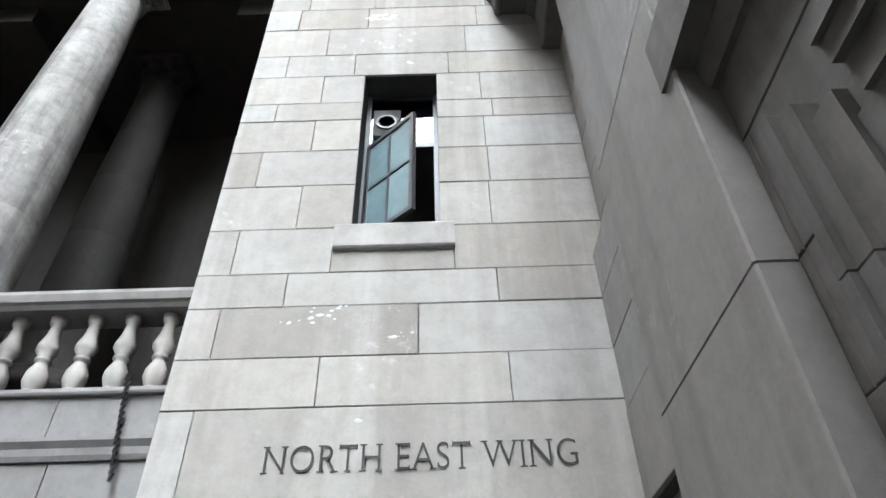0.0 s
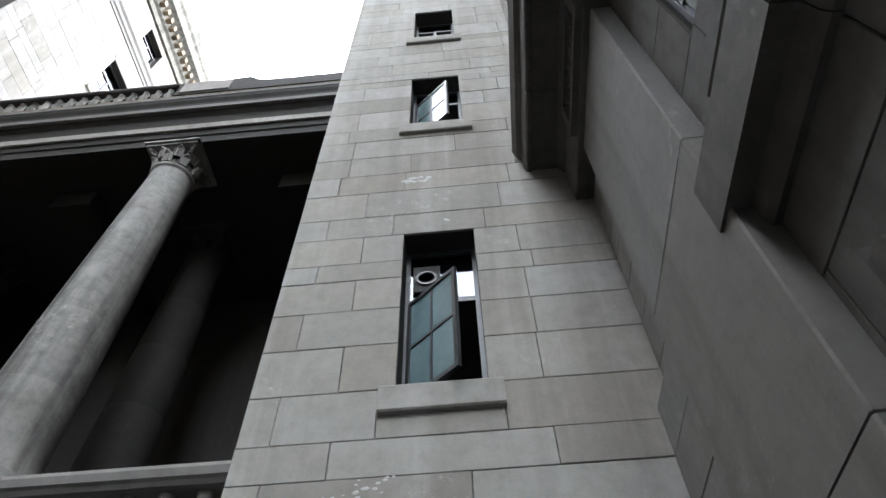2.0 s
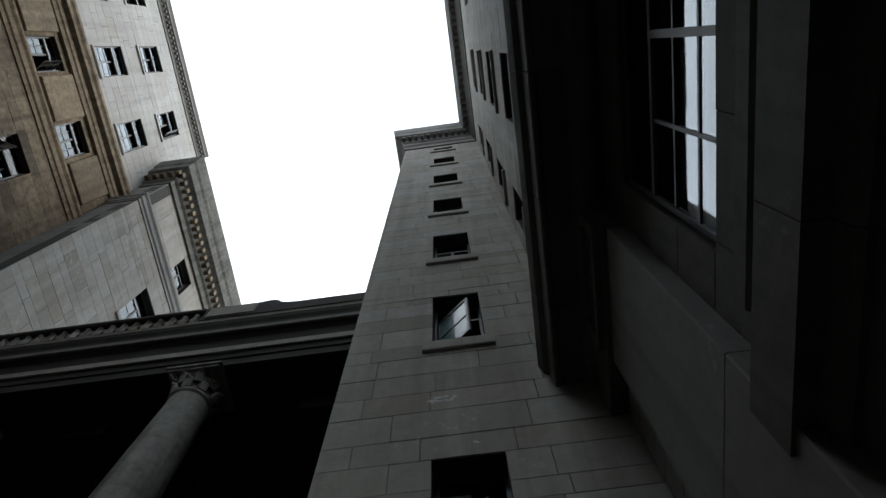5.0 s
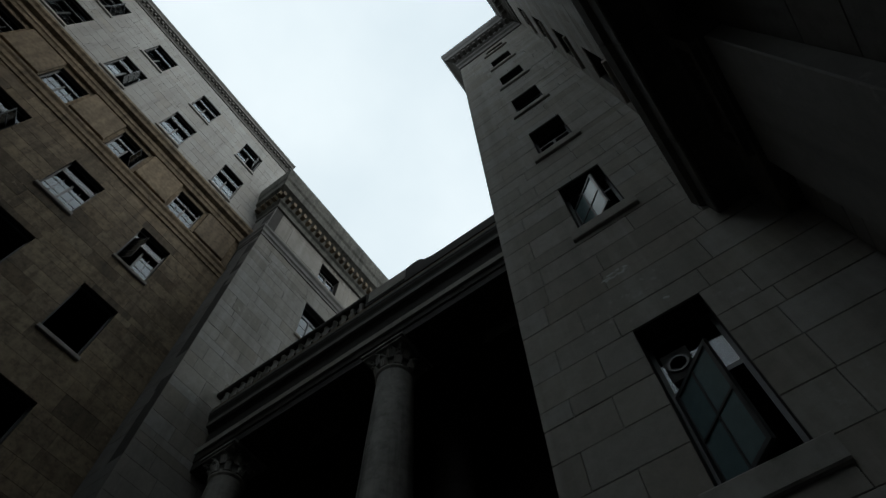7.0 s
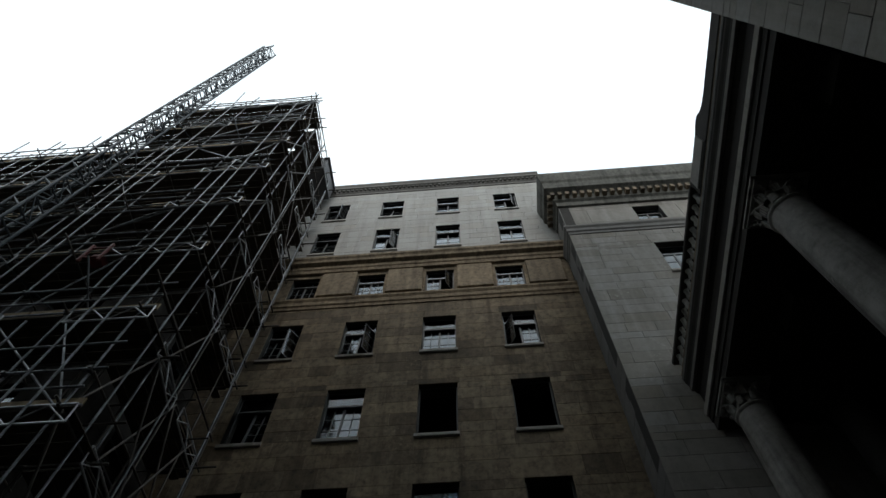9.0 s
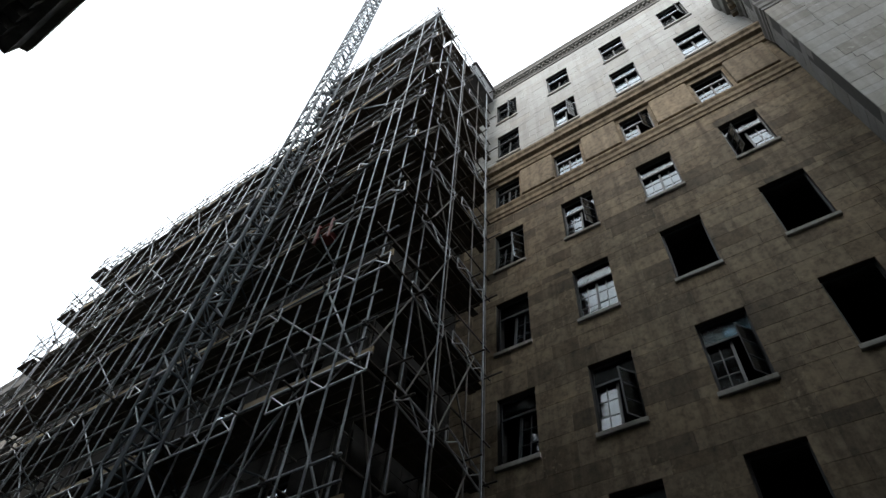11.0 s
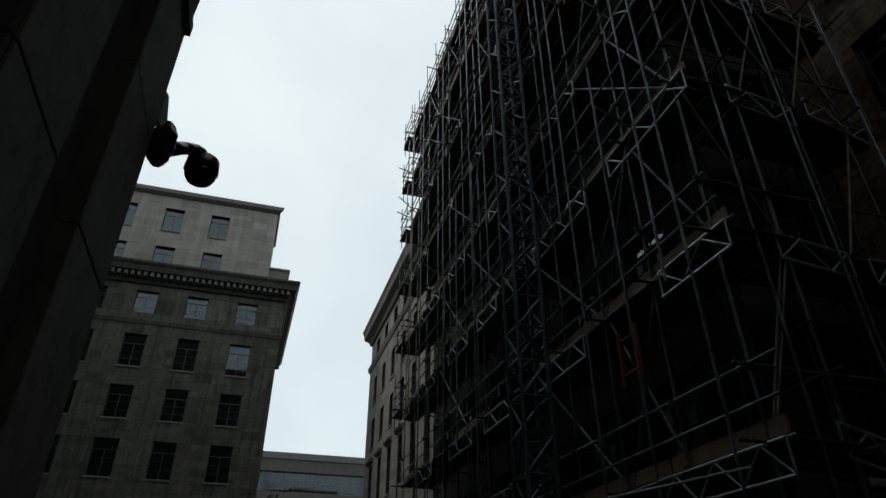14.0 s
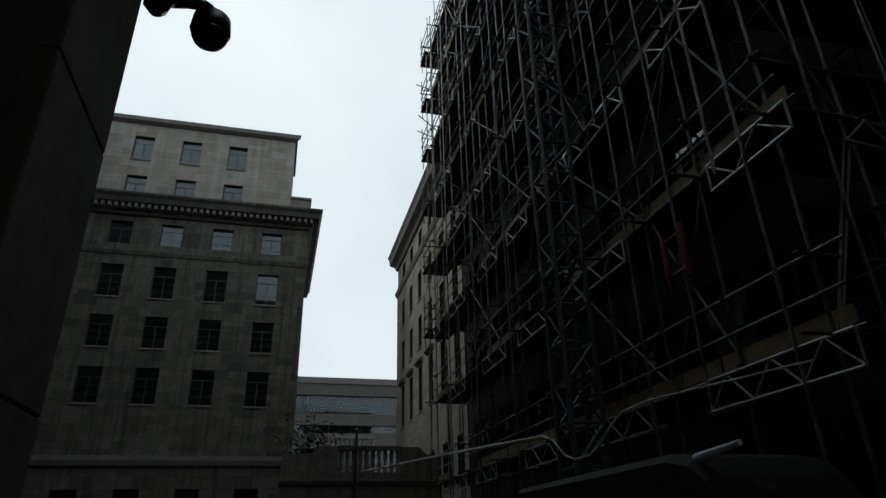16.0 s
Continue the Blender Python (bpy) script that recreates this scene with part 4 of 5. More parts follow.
CS = [(-0.1, 22.45), (0.03, 22.45), (0.03, 22.6), (0.07, 22.65), (0.07, 22.85), (0.12, 22.95), (0.12, 23.05), (-0.1, 23.1)]
CC = [(-0.1, 25.1), (0.04, 25.1), (0.06, 25.4), (0.14, 25.5), (0.14, 25.95), (0.30, 26.1), (0.42, 26.2), (0.44, 26.7), (0.50, 26.85), (0.56, 27.4), (0.56, 27.6), (0.40, 27.7), (0.30, 28.3), (-0.1, 28.3)]
for nm, pr, mt in (("string_course", CS, STONE_GREY), ("cornice", CC, STONE_MID)):
    part(nm, Mesh(cat).run(pr, CY, 14.0, 1.0, 0), mt, corner)
    part(nm, Mesh(facing("-y", CY)).run(pr, BX + 0.01, CX, 0, 1.0), mt, corner)
part("dentil_course", dentils(cat, CY - 0.3, 14.0, 0.13, 0.34, 25.62, 25.9, 0.3), STONE_SOOT, corner)
part("dentil_course", dentils(facing("-y", CY), BX, CX + 0.3, 0.13, 0.34, 25.62, 25.9, 0.3), STONE_SOOT, corner)
shell(corner, -16.0, CX - 0.45, CY + 0.4, 14.0, 0, 28.0, "+x")

# ---- building under repair, behind the scaffold; the shade there is put into its stone colour ----
repair = thing("scaffolded_building", "dark stone office building hidden behind scaffolding", "building")
RX, RY0, RY1 = -8.6, -27.0, -8.4
rw_ = [(y, y + 1.5, a, a + 2.2) for a in (3.6, 7.0, 10.4, 13.9, 17.4, 20.6) for y in (-26.0, -23.1, -20.2, -17.3, -14.4, -11.5)]
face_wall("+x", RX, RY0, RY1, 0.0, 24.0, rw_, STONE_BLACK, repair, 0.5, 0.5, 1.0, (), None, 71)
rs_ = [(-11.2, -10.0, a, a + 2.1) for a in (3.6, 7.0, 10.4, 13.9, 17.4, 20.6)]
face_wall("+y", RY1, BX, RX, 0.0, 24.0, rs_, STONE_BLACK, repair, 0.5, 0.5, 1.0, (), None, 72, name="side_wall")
for i, (a, b, c, d) in enumerate(rw_):
    w = window("+x", RX, a, b, c, d, repair, 0.18, 1, 3)
    part("notice", Mesh(facing("+x", RX)).box(a + 0.2, a + 0.42, -0.17, -0.165, d - 0.75, d - 0.42).box(a + 0.95, a + 1.15, -0.17, -0.165, d - 0.9, d - 0.6), BLIND, w, "pale paper notice stuck on the glass")
for a, b, c, d in rs_:
    window("+y", RY1, a, b, c, d, repair, 0.18, 1, 3)
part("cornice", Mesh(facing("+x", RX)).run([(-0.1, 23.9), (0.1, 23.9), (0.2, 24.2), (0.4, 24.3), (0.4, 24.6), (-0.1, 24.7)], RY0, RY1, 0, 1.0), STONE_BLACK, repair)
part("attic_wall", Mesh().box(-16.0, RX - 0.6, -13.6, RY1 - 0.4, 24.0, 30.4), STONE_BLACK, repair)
part("main_roof", Mesh().box(-17.0, RX - 0.2, RY0, RY1 - 0.2, 24.0, 24.3), LEAD, repair)
shell(repair, -17.0, RX - 0.45, RY0, RY1 - 0.45, 0, 23.9, "+x+y")

# ---- scaffold ----
scaf = thing("scaffold", "tall galvanised tube scaffold with board decks and aluminium lattice beams", "scaffold")
SX0, SX1 = -6.9, -8.15
SYS = [-6.9 - 1.55 * i for i in range(13)]
LIFTS = [3.5 + 3.0 * i for i in range(10)]
rng = random.Random(77)
R = 0.0245


def top_at(y):
    return 31.6 if y > -13.2 else 25.8


def leaning(a, b, j=0.03):
    return tuple(v + rng.uniform(-j, j) for v in a), tuple(v + rng.uniform(-j, j) for v in b)


for i, y in enumerate(SYS):
    for x in (SX0, SX1):
        z1 = top_at(y) + rng.uniform(-0.4, 0.9)
        a, b = leaning((x, y, 0), (x, y, z1))
        tube_part("standard", (a[0], a[1], 0), b, R, GALV if x == SX0 else TUBE_DARK, scaf)
    if i % 2 == 0:
        a, b = leaning((SX0 + 0.12, y - 0.5, 0), (SX0 + 0.12, y - 0.5, top_at(y) - 1))
        tube_part("standard", (a[0], a[1], 0), b, R, GALV, scaf)
for i, y in enumerate(SYS[:-1]):
    z0_ = rng.choice((0.0, 3.2, 6.2, 9.2))
    z1_ = min(z0_ + rng.choice((9.0, 12.5, 16.0)), top_at(y) + 0.5)
    yy = y - rng.uniform(0.3, 1.3)
    a, b = leaning((SX0 + rng.choice((0.07, 0.16)), yy, z0_), (SX0 + 0.1, yy, z1_), 0.05)
    tube_part("standard", a, b, R, GALV, scaf)
# couplers where the front rails are clamped to the standards
cp = Mesh().box(-0.045, 0.05, -0.042, 0.042, -0.05, 0.05).box(0.05, 0.085, -0.03, 0.03, -0.02, 0.035).tube((0.0, 0.04, 0.0), (0.0, 0.085, 0.01), 0.012, 6).data("coupler", FRAME)
for y in SYS:
    for z in LIFTS:
        for dz in (0.0, 1.0):
            if z + dz < top_at(y) - 0.3:
                c_ = new("coupler", cp)
                c_.matrix_basis = pose(SX0 + 0.02 + rng.uniform(-0.01, 0.01), y + rng.uniform(-0.03, 0.03), z + dz + rng.uniform(-0.05, 0.05), 0, 0, rng.uniform(-25, 25))
                c_.parent = scaf
SXS = [-6.9, -8.15, -9.3, -10.4, -11.3]
for x in SXS[1:]:
    for y in (-6.9, -8.0):
        a, b = leaning((x, y, 0), (x, y, 31.4 + rng.uniform(-0.6, 1.0)))
        tube_part("standard", (a[0], a[1], 0), b, R, GALV if y > -7 and x > -9 else TUBE_DARK, scaf)
for x in (-7.5, -9.0, -10.9):
    a, b = leaning((x, -6.75, 0), (x, -6.75, 29.0 + rng.uniform(-1, 1)))
    tube_part("standard", (a[0], a[1], 0), b, R, GALV, scaf)
yend = SYS[-1]
for z in LIFTS:
    far = yend if z < 25.6 else -13.2
    for dz, jit in ((0.0, 0.02), (0.5, 0.03), (1.0, 0.03), (1.75, 0.03), (-0.35, 0.03)):
        for x in (SX0, SX1):
            if (x == SX1 and dz in (0.5, -0.35)) or (dz in (1.75, -0.35) and rng.random() < 0.6):
                continue
            ya = -6.9 + rng.uniform(0.1, 0.5)
            cut = far + rng.uniform(-0.6, 0.3)
            mid_ = (ya + cut) / 2 + rng.uniform(-2, 2)
            for p, q in ((ya, mid_ - 0.2), (mid_ + 0.2, cut)):
                a, b = leaning((x + 0.05, p, z + dz), (x + 0.05, q, z + dz), jit)
                tube_part("ledger", a, b, R, GALV if x == SX0 else TUBE_DARK, scaf)
        if dz in (0.0, 1.0):
            a, b = leaning((SX0 + rng.uniform(0, 0.5), -6.85, z + dz), (-11.4, -6.85, z + dz), jit)
            tube_part("ledger", a, b, R, TUBE_DARK, scaf)
    # deck boards, each one loose on the transoms
    for k in range(5):
        x = SX0 - 0.14 - 0.235 * k
        y = -6.7
        while y > far:
            y2 = max(far - 0.3, y - 3.9)
            part("board", Mesh().box(x - 0.112, x + 0.112, y2 + 0.01, y, z + 0.03 + rng.uniform(0, 0.02), z + 0.07), BOARD, scaf)
            y = y2
        y = -7.05 - 0.235 * k
        part("board", Mesh().box(-11.5 + rng.uniform(-0.2, 0.2), SX1 - 0.1, y - 0.112, y + 0.112, z + 0.03 + rng.uniform(0, 0.02), z + 0.07), BOARD, scaf)
    # toe boards
    y = -6.6
    while y > far:
        y2 = y - rng.uniform(2.2, 3.9)
        if rng.random() < 0.75:
            part("toe_board", Mesh().box(SX0 - 0.06, SX0 - 0.02, max(y2, far), y, z + 0.07, z + 0.29), BOARD_NEW, scaf)
        y = y2 - 0.05
    # lattice beams under the deck
    def lattice(p, q, h=0.42):
        m = Mesh()
        p, q = Vector(p), Vector(q)
        n_ = max(3, int((q - p).length / 0.42))
        up = Vector((0, 0, h))
        m.tube(p, q, 0.024).tube(p + up, q + up, 0.024).tube(p, p + up, 0.02).tube(q, q + up, 0.02)
        for k in range(n_):
            a, b = p.lerp(q, k / n_), p.lerp(q, (k + 1) / n_)
            if k % 2:
                a, b = a + up, b
            else:
                a, b = a, b + up
            m.tube(a, b, 0.017)
        return m
    y = -6.55
    while y > far + 1:
        y2 = max(y - rng.uniform(1.5, 2.6), far)
        part("lattice_beam", lattice((SX0 + 0.09, y, z - 0.42), (SX0 + 0.09, y2, z - 0.42)), ALU, scaf, "bright aluminium lattice beam")
        y = y2 - rng.uniform(0.9, 2.6)
    for xa in (-7.9, -9.6):
        part("lattice_beam", lattice((xa, -6.78, z - 0.42 + rng.uniform(-0.05, 0.4)), (xa - 1.3, -6.78, z - 0.42)), ALU, scaf, "bright aluminium lattice beam")
# transoms and braces
for z in LIFTS:
    for y in SYS:
        if z < top_at(y):
            a, b = leaning((SX0 + rng.uniform(0.1, 0.6), y + 0.06, z - 0.03), (RX, y + 0.06, z - 0.03), 0.02)
            tube_part("transom", a, b, R, TUBE_DARK, scaf)
            if rng.random() < 0.4:
                a, b = leaning((SX0 + 0.2, y + 0.06, z + 1.0), (RX, y + 0.06, z + 1.0), 0.02)
                tube_part("transom", a, b, R, TUBE_DARK, scaf)
    for x in SXS:
        a, b = leaning((x + 0.06, -6.6 + rng.uniform(0, 0.3), z - 0.03), (x + 0.06, -8.4, z - 0.03), 0.02)
        tube_part("transom", a, b, R, TUBE_DARK, scaf)
for i in range(46):
    z = rng.choice(LIFTS[:-1])
    y = rng.choice(SYS[:-2])
    if z + 3 > top_at(y - 3):
        continue
    s = rng.choice((-1, 1))
    a, b = leaning((SX0 - 0.06, y, z if s > 0 else z + 3.0), (SX0 - 0.06, y - rng.choice((1.55, 3.1)), z + 3.0 if s > 0 else z), 0.05)
    tube_part("brace", a, b, R, GALV, scaf)
for i in range(22):
    z = rng.choice(LIFTS[:-1])
    x = rng.choice(SXS[:-2])
    s = rng.choice((-1, 1))
    a, b = leaning((x, -6.82, z if s > 0 else z + 3.0), (x - 1.2, -6.82, z + 3.0 if s > 0 else z), 0.05)
    tube_part("brace", a, b, R, TUBE_DARK, scaf)
for i in range(18):
    z = rng.choice(LIFTS)
    y = rng.choice(SYS)
    if z < top_at(y):
        a, b = leaning((SX1, y, z), (SX0 + 0.8, y + rng.uniform(-0.5, 0.5), z + rng.uniform(0.2, 1.6)), 0.05)
        tube_part("brace", a, b, R, GALV, scaf)
# rails that stand up at the top and at the far end
for y in SYS[5:]:
    tube_part("guard_post", (SX0, y - 0.4, 24.5), (SX0 + 0.05, y - 0.4, 26.6 + rng.uniform(-0.3, 0.4)), R, GALV, scaf)
for z in LIFTS[2:8]:
    m = Mesh()
    for k in range(5):
        m.box(SX0 + 0.1 - 0.235 * k - 0.11, SX0 + 0.1 - 0.235 * k + 0.11, yend - 1.5, yend - 0.32, z + 0.03, z + 0.07)
    part("end_deck", m, BOARD, scaf)
    for dz in (0.4, 0.9, 1.4):
        tube_part("end_rail", (SX0 + 0.2, yend - 1.4, z + dz), (SX1, yend - 1.4, z + dz + rng.uniform(-0.05, 0.05)), R, GALV, scaf)
        tube_part("end_rail", (SX0 + 0.15, yend - 1.6, z + dz), (SX0 + 0.15, yend, z + dz), R, GALV, scaf)
    tube_part("guard_post", (SX0 + 0.1, yend - 1.45, z - 0.4), (SX0 + 0.15, yend - 1.45, z + 2.0), R, GALV, scaf)
part("roof_hut", Mesh().box(-11.6, -10.0, -8.6, -6.8, 30.2, 31.5).box(-11.7, -9.9, -8.7, -6.7, 31.5, 31.58), LEAD, scaf, "dark sheeted hut on the top lift")
for i in range(14):
    x, y = rng.uniform(-8.2, -6.7), rng.uniform(-13, -6.8)
    tube_part("guard_post", (x, y, 30.4), (x + rng.uniform(-0.2, 0.2), y, 32.4 + rng.uniform(-0.4, 0.9)), R, GALV, scaf)

# hoist mast in front of the scaffold
hoist = thing("hoist_mast", "tall grey steel lattice hoist mast beside the scaffold", "hoist")
hx, hy, hw = -6.3, -12.2, 0.62
for dx in (0, 1):
    for dy in (0, 1):
        tube_part("mast_leg", (hx + (dx - 0.5) * hw, hy + (dy - 0.5) * hw, 0), (hx + (dx - 0.5) * hw, hy + (dy - 0.5) * hw, 44.0), 0.048, MAST, hoist)
z = 0.4
c4 = [(-0.5, -0.5), (0.5, -0.5), (0.5, 0.5), (-0.5, 0.5)]
sec = 0
while z < 43.6:
    m = Mesh()
    for k in range(2):
        zz = z + k * 0.75
        for i in range(4):
            (xa, ya), (xb, yb) = c4[i], c4[(i + 1) % 4]
            a, b = (hx + xa * hw, hy + ya * hw), (hx + xb * hw, hy + yb * hw)
            m.tube((*a, zz), (*b, zz), 0.028)
            m.tube((*(a if k else b), zz), (*(b if k else a), zz + 0.75), 0.026)
    part("mast_section", m, MAST, hoist)
    z += 1.5
for z in (9.4, 15.4, 21.4, 27.4):
    m = Mesh().tube((hx - 0.31, hy - 0.3, z), (RX, hy - 1.3, z), 0.03).tube((hx - 0.31, hy + 0.3, z), (RX, hy + 1.3, z), 0.03).tube((hx - 0.31, hy + 0.3, z), (RX, hy - 1.3, z), 0.025)
    part("wall_tie", m, MAST, hoist)
# red hoist gate and drive on the lifts
for y, z, h in ((-9.5, 14.9, 0.8), (-9.5, 5.1, 0.9)):
    g = thing("hoist_gate", "red painted steel hoist gate on the scaffold", "gate", group="hoist gates")
    for dy in (0, 0.5):
        tube_part("gate_post", (SX0 + 0.1, y + dy, z), (SX0 + 0.1, y + dy, z + h), 0.05, RED, g)
    for k in (0, 3):
        tube_part("gate_rail", (SX0 + 0.1, y, z + 0.15 + k * (h - 0.3) / 3), (SX0 + 0.1, y + 0.5, z + 0.15 + k * (h - 0.3) / 3), 0.03, RED, g)
    part("drive_box", Mesh(facing("+x", SX0)).block(y + 0.1, y + 0.4, -0.25, 0.02, z + 0.25, z + 0.5, 0.03), RED, g)

# ---- far end of the street ----
far_l = thing("street_end_building", "stone office building with dark windows and stepped pale attic", "building")
LY = -44.0
lw_ = [(x, x + 1.42, a, a + b) for a, b in ((2.2, 2.6), (9.75, 2.25), (13.3, 2.1), (16.7, 2.25)) for x in (-0.10, 3.30, 6.65, 9.95, 13.3, 16.6)]
face_wall("+y", LY, -1.95, 22.0, 0.0, 19.8, lw_, STONE_MID, far_l, 0.5, 0.5, 1.05, (), None, 81)
lf_ = [(x, x + 1.42, 20.55, 22.2) for x in (-0.10, 3.30, 6.65, 9.95, 13.3)]
face_wall("+y", LY - 0.05, -1.95, 22.0, 19.8, 22.7, lf_, STONE_MID, far_l, 0.5, 0.95, 1.6, (), None, 82, name="frieze_wall")
la_ = [(x, x + 1.35, a, a + b) for a, b in ((23.95, 1.95), (27.3, 1.95)) for x in (3.05, 6.35, 9.65, 12.95)]
face_wall("+y", LY, -0.45, 22.0, 23.6, 30.35, la_, STONE, far_l, 0.5, 0.5, 1.05, (), None, 83, name="attic_wall")
for g_ in (lw_, la_):
    for a, b, c, d in g_:
        window("+y", LY, a, b, c, d, far_l, 0.22, 1, 3, True, 0, STONE_GREY)
for a, b, c, d in lf_:
    window("+y", LY - 0.05, a, b, c, d, far_l, 0.22, 1, 2, False)
lat = facing("+y", LY)
part("main_cornice", Mesh(lat).run([(-0.1, 22.7), (0.1, 22.7), (0.15, 22.95), (0.25, 23.0), (0.3, 23.3), (0.7, 23.4), (0.75, 23.75), (0.9, 23.95), (0.9, 24.1), (-0.1, 24.2)], -1.95, 22.0, 1.0, 0), STONE_MID, far_l)
part("main_cornice", Mesh(facing("-x", -1.95)).run([(-0.1, 22.7), (0.1, 22.7), (0.15, 22.95), (0.25, 23.0), (0.3, 23.3), (0.7, 23.4), (0.75, 23.75), (0.9, 23.95), (0.9, 24.1), (-0.1, 24.2)], -60.0, LY, 0, 1.0), STONE_MID, far_l)
part("dentil_course", dentils(lat, -2.3, 22.0, 0.29, 0.6, 23.05, 23.35, 0.42), STONE_GREY, far_l)
part("string_course", Mesh(lat).run([(-0.1, 19.7), (0.06, 19.7), (0.14, 19.95), (0.14, 20.1), (-0.1, 20.15)], -1.95, 22.0, 1.0, 0), STONE_MID, far_l)
part("string_course", Mesh(lat).run([(-0.1, 6.1), (0.15, 6.1), (0.25, 6.4), (0.25, 6.65), (-0.1, 6.7)], -1.95, 22.0, 1.0, 0), STONE_GREY, far_l)
part("step_block", Mesh().box(-1.9, -0.44, -50, LY - 0.1, 24.1, 25.3).box(-2.0, -0.44, -50.1, LY, 25.3, 25.45), STONE_GREY, far_l)
part("attic_cornice", Mesh(lat).run([(-0.1, 30.25), (0.1, 30.3), (0.35, 30.45), (0.4, 30.75), (-0.1, 30.85)], -0.45, 22.0, 1.0, 0), STONE_GREY, far_l)
part("attic_roof", Mesh().box(-0.6, 22, -50, LY + 0.1, 30.80, 30.95), LEAD, far_l)
face_wall("-x", -1.95, -60.0, LY - 0.5, 0.0, 22.7, [], STONE_GREY, far_l, 0.4, 0.5, 1.05, (), None, 84, name="side_wall")
part("attic_side", Mesh().box(-0.45, 0.0, -50, LY - 0.5, 23.6, 30.3), STONE_GREY, far_l)
shell(far_l, -1.5, 22.0, -60, LY - 0.5, 0, 22.6, "+y")
shell(far_l, -0.1, 22.0, -50, LY - 0.5, 22.8, 29.9, "+y")

far_r = thing("street_side_building", "pale stone office building with deep cornice beyond the scaffold", "building")
FX = -9.4
fw = [(y, y + 1.1, a, a + b) for a, b in ((4.0, 2.2), (8.9, 2.8), (13.0, 2.1), (16.3, 2.0)) for y in (-46.2, -43.3, -40.4, -37.5, -34.6, -31.7)]
face_wall("+x", FX, -48.2, -28.0, 0.0, 19.6, fw, STONE, far_r, 0.5, 0.5, 1.05, (), None, 91)
ff_ = [(y, y + 1.1, 20.2, 21.4) for y in (-46.2, -43.3, -40.4, -37.5, -34.6, -31.7)]
face_wall("+x", FX - 0.05, -48.2, -28.0, 19.6, 21.9, ff_, STONE, far_r, 0.5, 0.9, 1.4, (), None, 92, name="frieze_wall")
for a, b, c, d in fw:
    w = window("+x", FX, a, b, c, d, far_r, 0.2, 1, 3)
    if abs(c - 8.9) < 0.01:
        part("hood", Mesh(facing("+x", FX)).run([(-0.05, d + 0.15), (0.1, d + 0.15), (0.25, d + 0.3), (0.25, d + 0.4), (-0.05, d + 0.5)], a - 0.25, b + 0.25), STONE_GREY, w)
for a, b, c, d in ff_:
    window("+x", FX - 0.05, a, b, c, d, far_r, 0.2, 1, 2, False)
fat = facing("+x", FX)
FCN = [(-0.1, 21.8), (0.1, 21.8), (0.2, 22.1), (0.3, 22.2), (0.55, 22.4), (0.6, 22.9), (0.7, 23.1), (0.7, 23.2), (-0.1, 23.3)]
part("cornice", Mesh(fat).run(FCN, -48.2, -28.0, 1.0, 0), STONE_GREY, far_r)
part("cornice", Mesh(facing("-y", -48.2)).run(FCN, -18.0, FX, 0, 1.0), STONE_GREY, far_r)
part("string_course", Mesh(fat).run([(-0.1, 19.4), (0.06, 19.4), (0.16, 19.7), (0.16, 19.85), (-0.1, 19.9)], -48.2, -28.0, 1.0, 0), STONE_GREY, far_r)
part("parapet", Mesh().box(-18.0, FX - 0.2, -48.0, -28.0, 23.2, 24.4), STONE_GREY, far_r)
shell(far_r, -18.0, FX - 0.5, -48.2, -28.0, 0, 23.0, "+x")

office = thing("modern_office_block", "long low brown concrete office block with glass bands", "building")
for a, b in ((0.0, 7.5), (9.3, 11.0), (12.6, 14.6), (15.6, 17.0), (19.4, 20.9)):
    part("concrete_band", Mesh(facing("+y", -85.0)).box(-40, 25, -1.0, 0.0, a, b), CONCRETE, office)
part("roof_band", Mesh(facing("+y", -85.0)).box(-40, 25, -1.0, 0.15, 20.9, 21.7), LEAD, office)
for a, b in ((7.5, 9.3), (11.0, 12.6), (14.6, 15.6), (17.0, 19.4)):
    part("glass_band", Mesh(facing("+y", -85.0)).box(-40, 25, -0.5, -0.45, a, b), GLASS, office)
    m = Mesh(facing("+y", -85.0))
    for i in range(46):
        m.box(-40 + i * 1.42, -39.93 + i * 1.42, -0.46, -0.36, a, b)
    part("mullions", m, FRAME, office)
shell(office, -40, 25, -100, -86.0, 0, 21.0, "+y")

gate = thing("street_gate_screen", "stone screen wall with balustrade across the street end", "wall")
gat = facing("+y", -35.0)
part("screen_wall", Mesh(gat).box(-9.4, -1.2, -0.5, 0, 0, 4.45), STONE_MID, gate)
part("string_course", Mesh(gat).run([(-0.1, 4.2), (0.12, 4.25), (0.2, 4.4), (0.2, 4.5), (-0.1, 4.55)], -9.4, -1.2), STONE_MID, gate)
part("rail", Mesh(gat).box(-7.3, -4.0, -0.4, 0.06, 5.95, 6.15), STONE_MID, gate)
part("plinth", Mesh(gat).box(-7.3, -4.0, -0.4, 0.06, 4.5, 4.85), STONE_MID, gate)
for x0, x1, s_ in ((-4.0, -1.25, 1), (-9.4, -7.3, -1)):
    xa, xb = (x0, x1) if s_ > 0 else (x1, x0)
    pr = [(xa, 4.5), (xa, 6.1), (xa + s_ * 0.9, 6.1), (xa + s_ * 1.05, 6.02), (xa + s_ * 1.2, 5.82), (xa + s_ * 1.4, 5.72), (xb, 5.72), (xb, 4.5)]
    m = Mesh(gat)
    n = len(pr)
    m.add([(x, d, z) for d in (-0.4, 0.05) for x, z in pr], [(i, (i + 1) % n, n + (i + 1) % n, n + i) for i in range(n)] + [tuple(range(n)), tuple(range(n, 2 * n))])
    part("ramped_wing", m, STONE_MID, gate, "screen wall end with a scooped ramp")
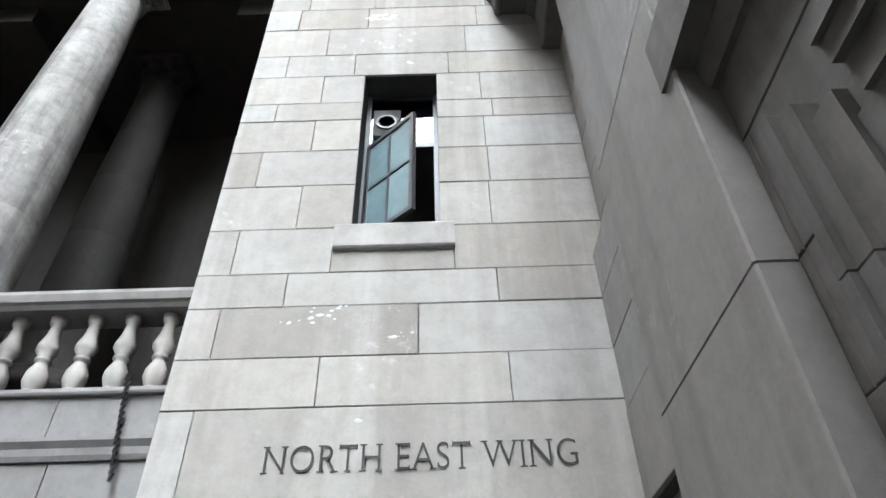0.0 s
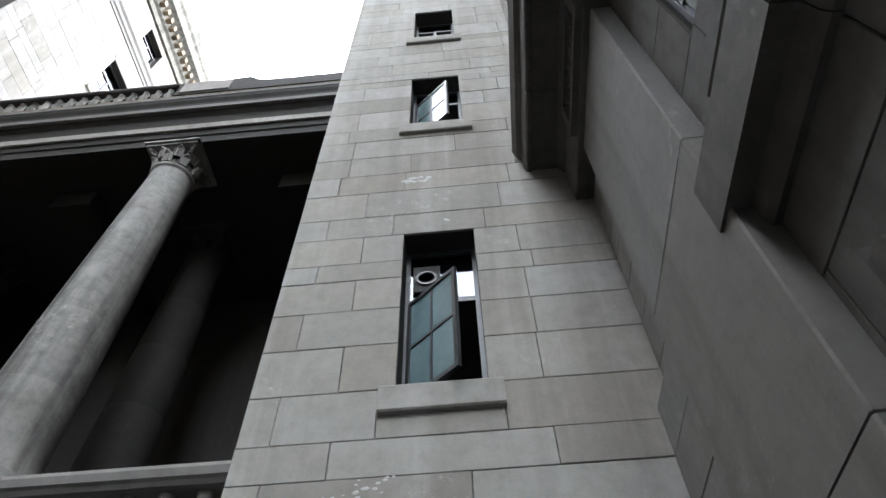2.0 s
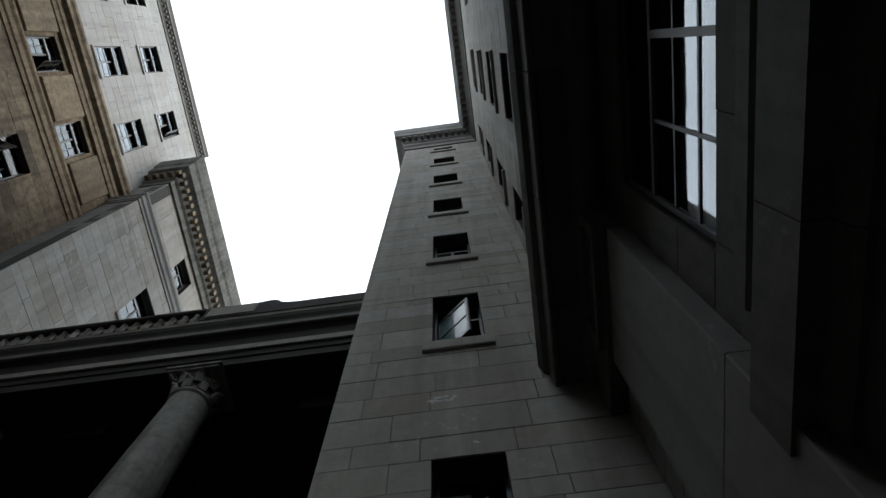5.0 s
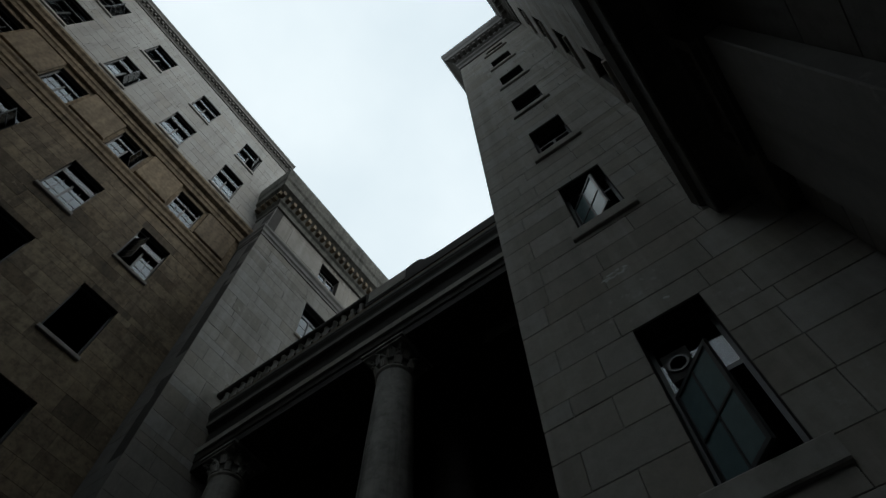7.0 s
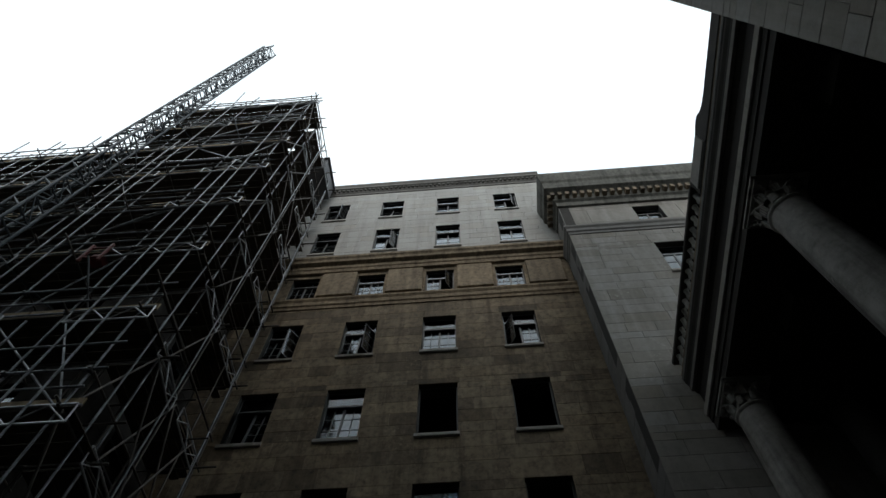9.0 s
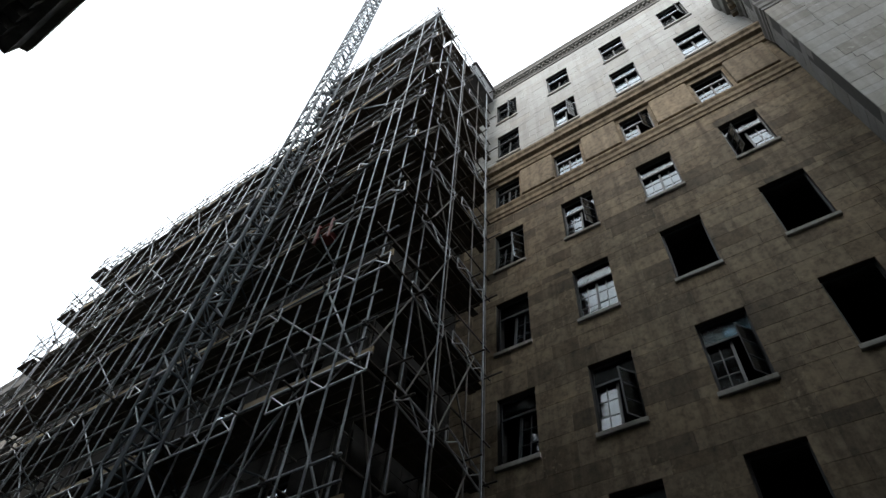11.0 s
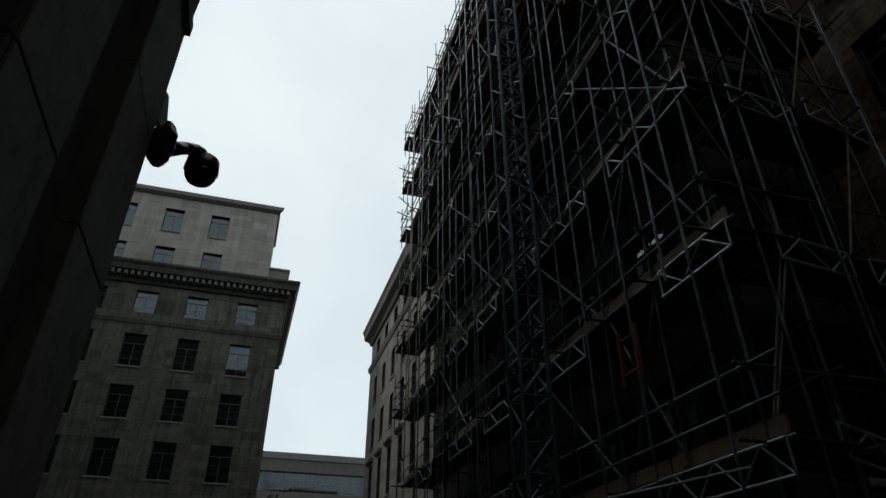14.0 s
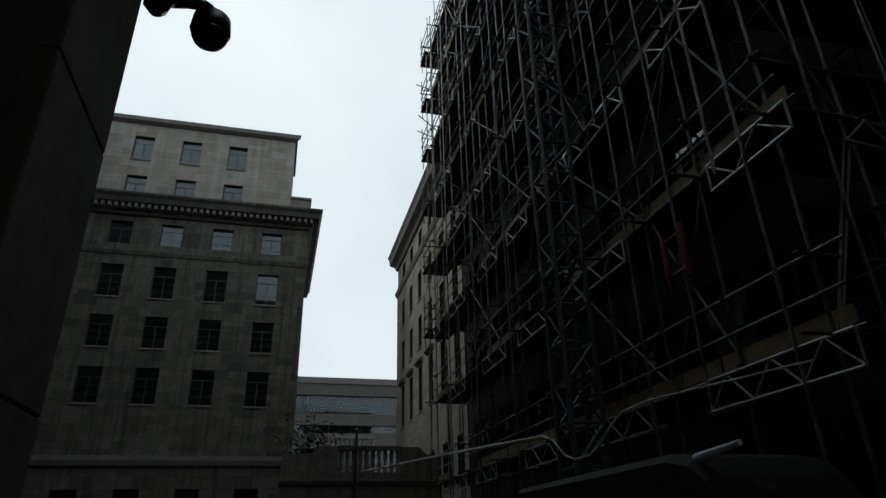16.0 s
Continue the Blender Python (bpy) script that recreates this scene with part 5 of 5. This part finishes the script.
gbal = Mesh().lathe(0, 0, [(4.85, 0.1), (4.95, 0.07), (5.12, 0.13), (5.4, 0.06), (5.45, 0.08), (5.68, 0.12), (5.95, 0.08)], 10).data("baluster", STONE_GREY, True)
for i in range(10):
    b = new("baluster", gbal)
    b.matrix_basis = Matrix.Translation((-4.2 - 0.325 * i, -35.2, 0))
    b.parent = gate
post = thing("iron_post", "dark iron post standing before the screen wall", "post")
part("post", Mesh().lathe(-4.75, -33.5, [(0.0, 0.18), (0.3, 0.18), (0.35, 0.10), (6.6, 0.07), (6.7, 0.12), (6.8, 0.03)], 10), BLACK, post)
upper = thing("roof_balustrade", "small pale stone balcony balustrade beyond the screen wall", "balustrade")
part("rail", Mesh(facing("+y", -60.0)).box(-9.6, -5.5, -0.4, 0.1, 10.2, 10.5), STONE, upper)
part("plinth", Mesh(facing("+y", -60.0)).box(-9.6, -5.5, -0.4, 0.1, 0.0, 9.0), STONE_GREY, upper)
ub = Mesh().lathe(0, 0, [(9.0, 0.12), (9.2, 0.08), (9.45, 0.17), (9.7, 0.08), (9.95, 0.14), (10.2, 0.1)], 8).data("baluster", STONE, True)
for i in range(10):
    b = new("baluster", ub)
    b.matrix_basis = Matrix.Translation((-9.4 + 0.4 * i, -60.15, 0))
    b.parent = upper

# tree behind the screen wall
tree = thing("street_tree", "small leafy tree behind the street screen wall", "tree", (-2.9, -38.5, 0))
part("trunk", Mesh().tube((0, 0, 0), (0.1, 0, 4.0), 0.16, 8, 0.1).tube((0.1, 0, 4.0), (-0.5, 0.2, 6.4), 0.08, 6, 0.03).tube((0.1, 0, 4.0), (0.7, -0.2, 6.6), 0.08, 6, 0.03), BARK, tree)
lm = Mesh()
rng = random.Random(3)
for i in range(900):
    c = Vector((rng.gauss(0, 0.75), rng.gauss(0, 0.6), 6.4 + rng.gauss(0, 0.85)))
    u = Vector((rng.uniform(-1, 1), rng.uniform(-1, 1), rng.uniform(-1, 1))).normalized() * rng.uniform(0.07, 0.14)
    v = u.orthogonal().normalized() * u.length * 0.55
    lm.add([tuple(c - u), tuple(c + v), tuple(c + u), tuple(c - v)], [(0, 1, 2, 3)])
part("crown", lm, LEAF, tree, kind="stuff")

# overhead cable with a slack loop
cable = thing("overhead_cable", "pale overhead cable with a slack loop beside the scaffold", "cable")
pts = [(-5.2, -34.6, 4.85), (-5.0, -24.0, 4.0), (-5.0, -16.7, 3.46), (-5.0, -10.9, 2.98), (-5.0, -10.6, 2.90), (-5.0, -10.2, 2.62), (-5.0, -9.85, 2.52), (-5.0, -9.4, 2.53), (-5.0, -9.05, 2.64), (-5.0, -8.75, 2.80),
       (-5.0, -8.43, 2.91), (-5.0, -7.8, 2.92), (-6.8, -7.2, 3.3)]
part("cable_run", Mesh().path(pts[:4], 0.035, 8), CABLE, cable, smooth=True)
part("slack_loop", Mesh().path(pts[3:], 0.016, 8), CABLE, cable, smooth=True)

# van parked below the scaffold
van = thing("parked_van", "dark parked panel van with glossy pale roof edge", "van", (-5.95, -9.4, -0.16))
body = [(-3.3, 0.35), (3.2, 0.35), (3.3, 0.9), (2.9, 1.25), (2.25, 2.25), (2.0, 2.42), (1.6, 2.5), (-3.1, 2.5), (-3.3, 2.35)]
m = Mesh(lambda u, d, z: (d, u, z))
n = len(body)
def inset(y, z, s):
    return (y * (0.985 if abs(s) > 0.86 else 1), s, z if z < 2.2 or abs(s) < 0.8 else z - 0.09)
secs = (-0.87, -0.78, 0.78, 0.87)
m.add([inset(y, z, s) for s in secs for y, z in body],
      [(k * n + i, k * n + (i + 1) % n, k * n + n + (i + 1) % n, k * n + n + i) for k in range(3) for i in range(n)] + [tuple(range(n))[::-1], tuple(range(3 * n, 4 * n))])
part("body", m, MATT, van)
part("roof_edge", Mesh().tube((0.80, 2.05, 2.40), (0.80, 2.75, 2.46), 0.05, 10, 0.03), VAN, van, "glossy pale windscreen header")
part("windscreen", Mesh(lambda u, d, z: (d, u, z)).add([(2.86, -0.7, 1.32), (2.86, 0.7, 1.32), (2.30, 0.68, 2.2), (2.30, -0.68, 2.2)], [(0, 1, 2, 3)]), SMOKED, van)
for y in (-2.2, 2.2):
    for x in (-0.8, 0.8):
        wh = part("wheel", Mesh(lambda a, b, c: (x + c, y + a, 0.50 + b)).lathe(0, 0, [(-0.11, 0.26), (-0.11, 0.32), (-0.06, 0.34), (0.06, 0.34), (0.11, 0.32), (0.11, 0.26)], 20), BLACK, van)
        part("rim", Mesh(lambda a, b, c: (x + c, y + a, 0.50 + b)).lathe(0, 0, [(-0.115, 0.05), (-0.10, 0.22), (0.10, 0.22), (0.115, 0.05)], 16), GALV, wh)
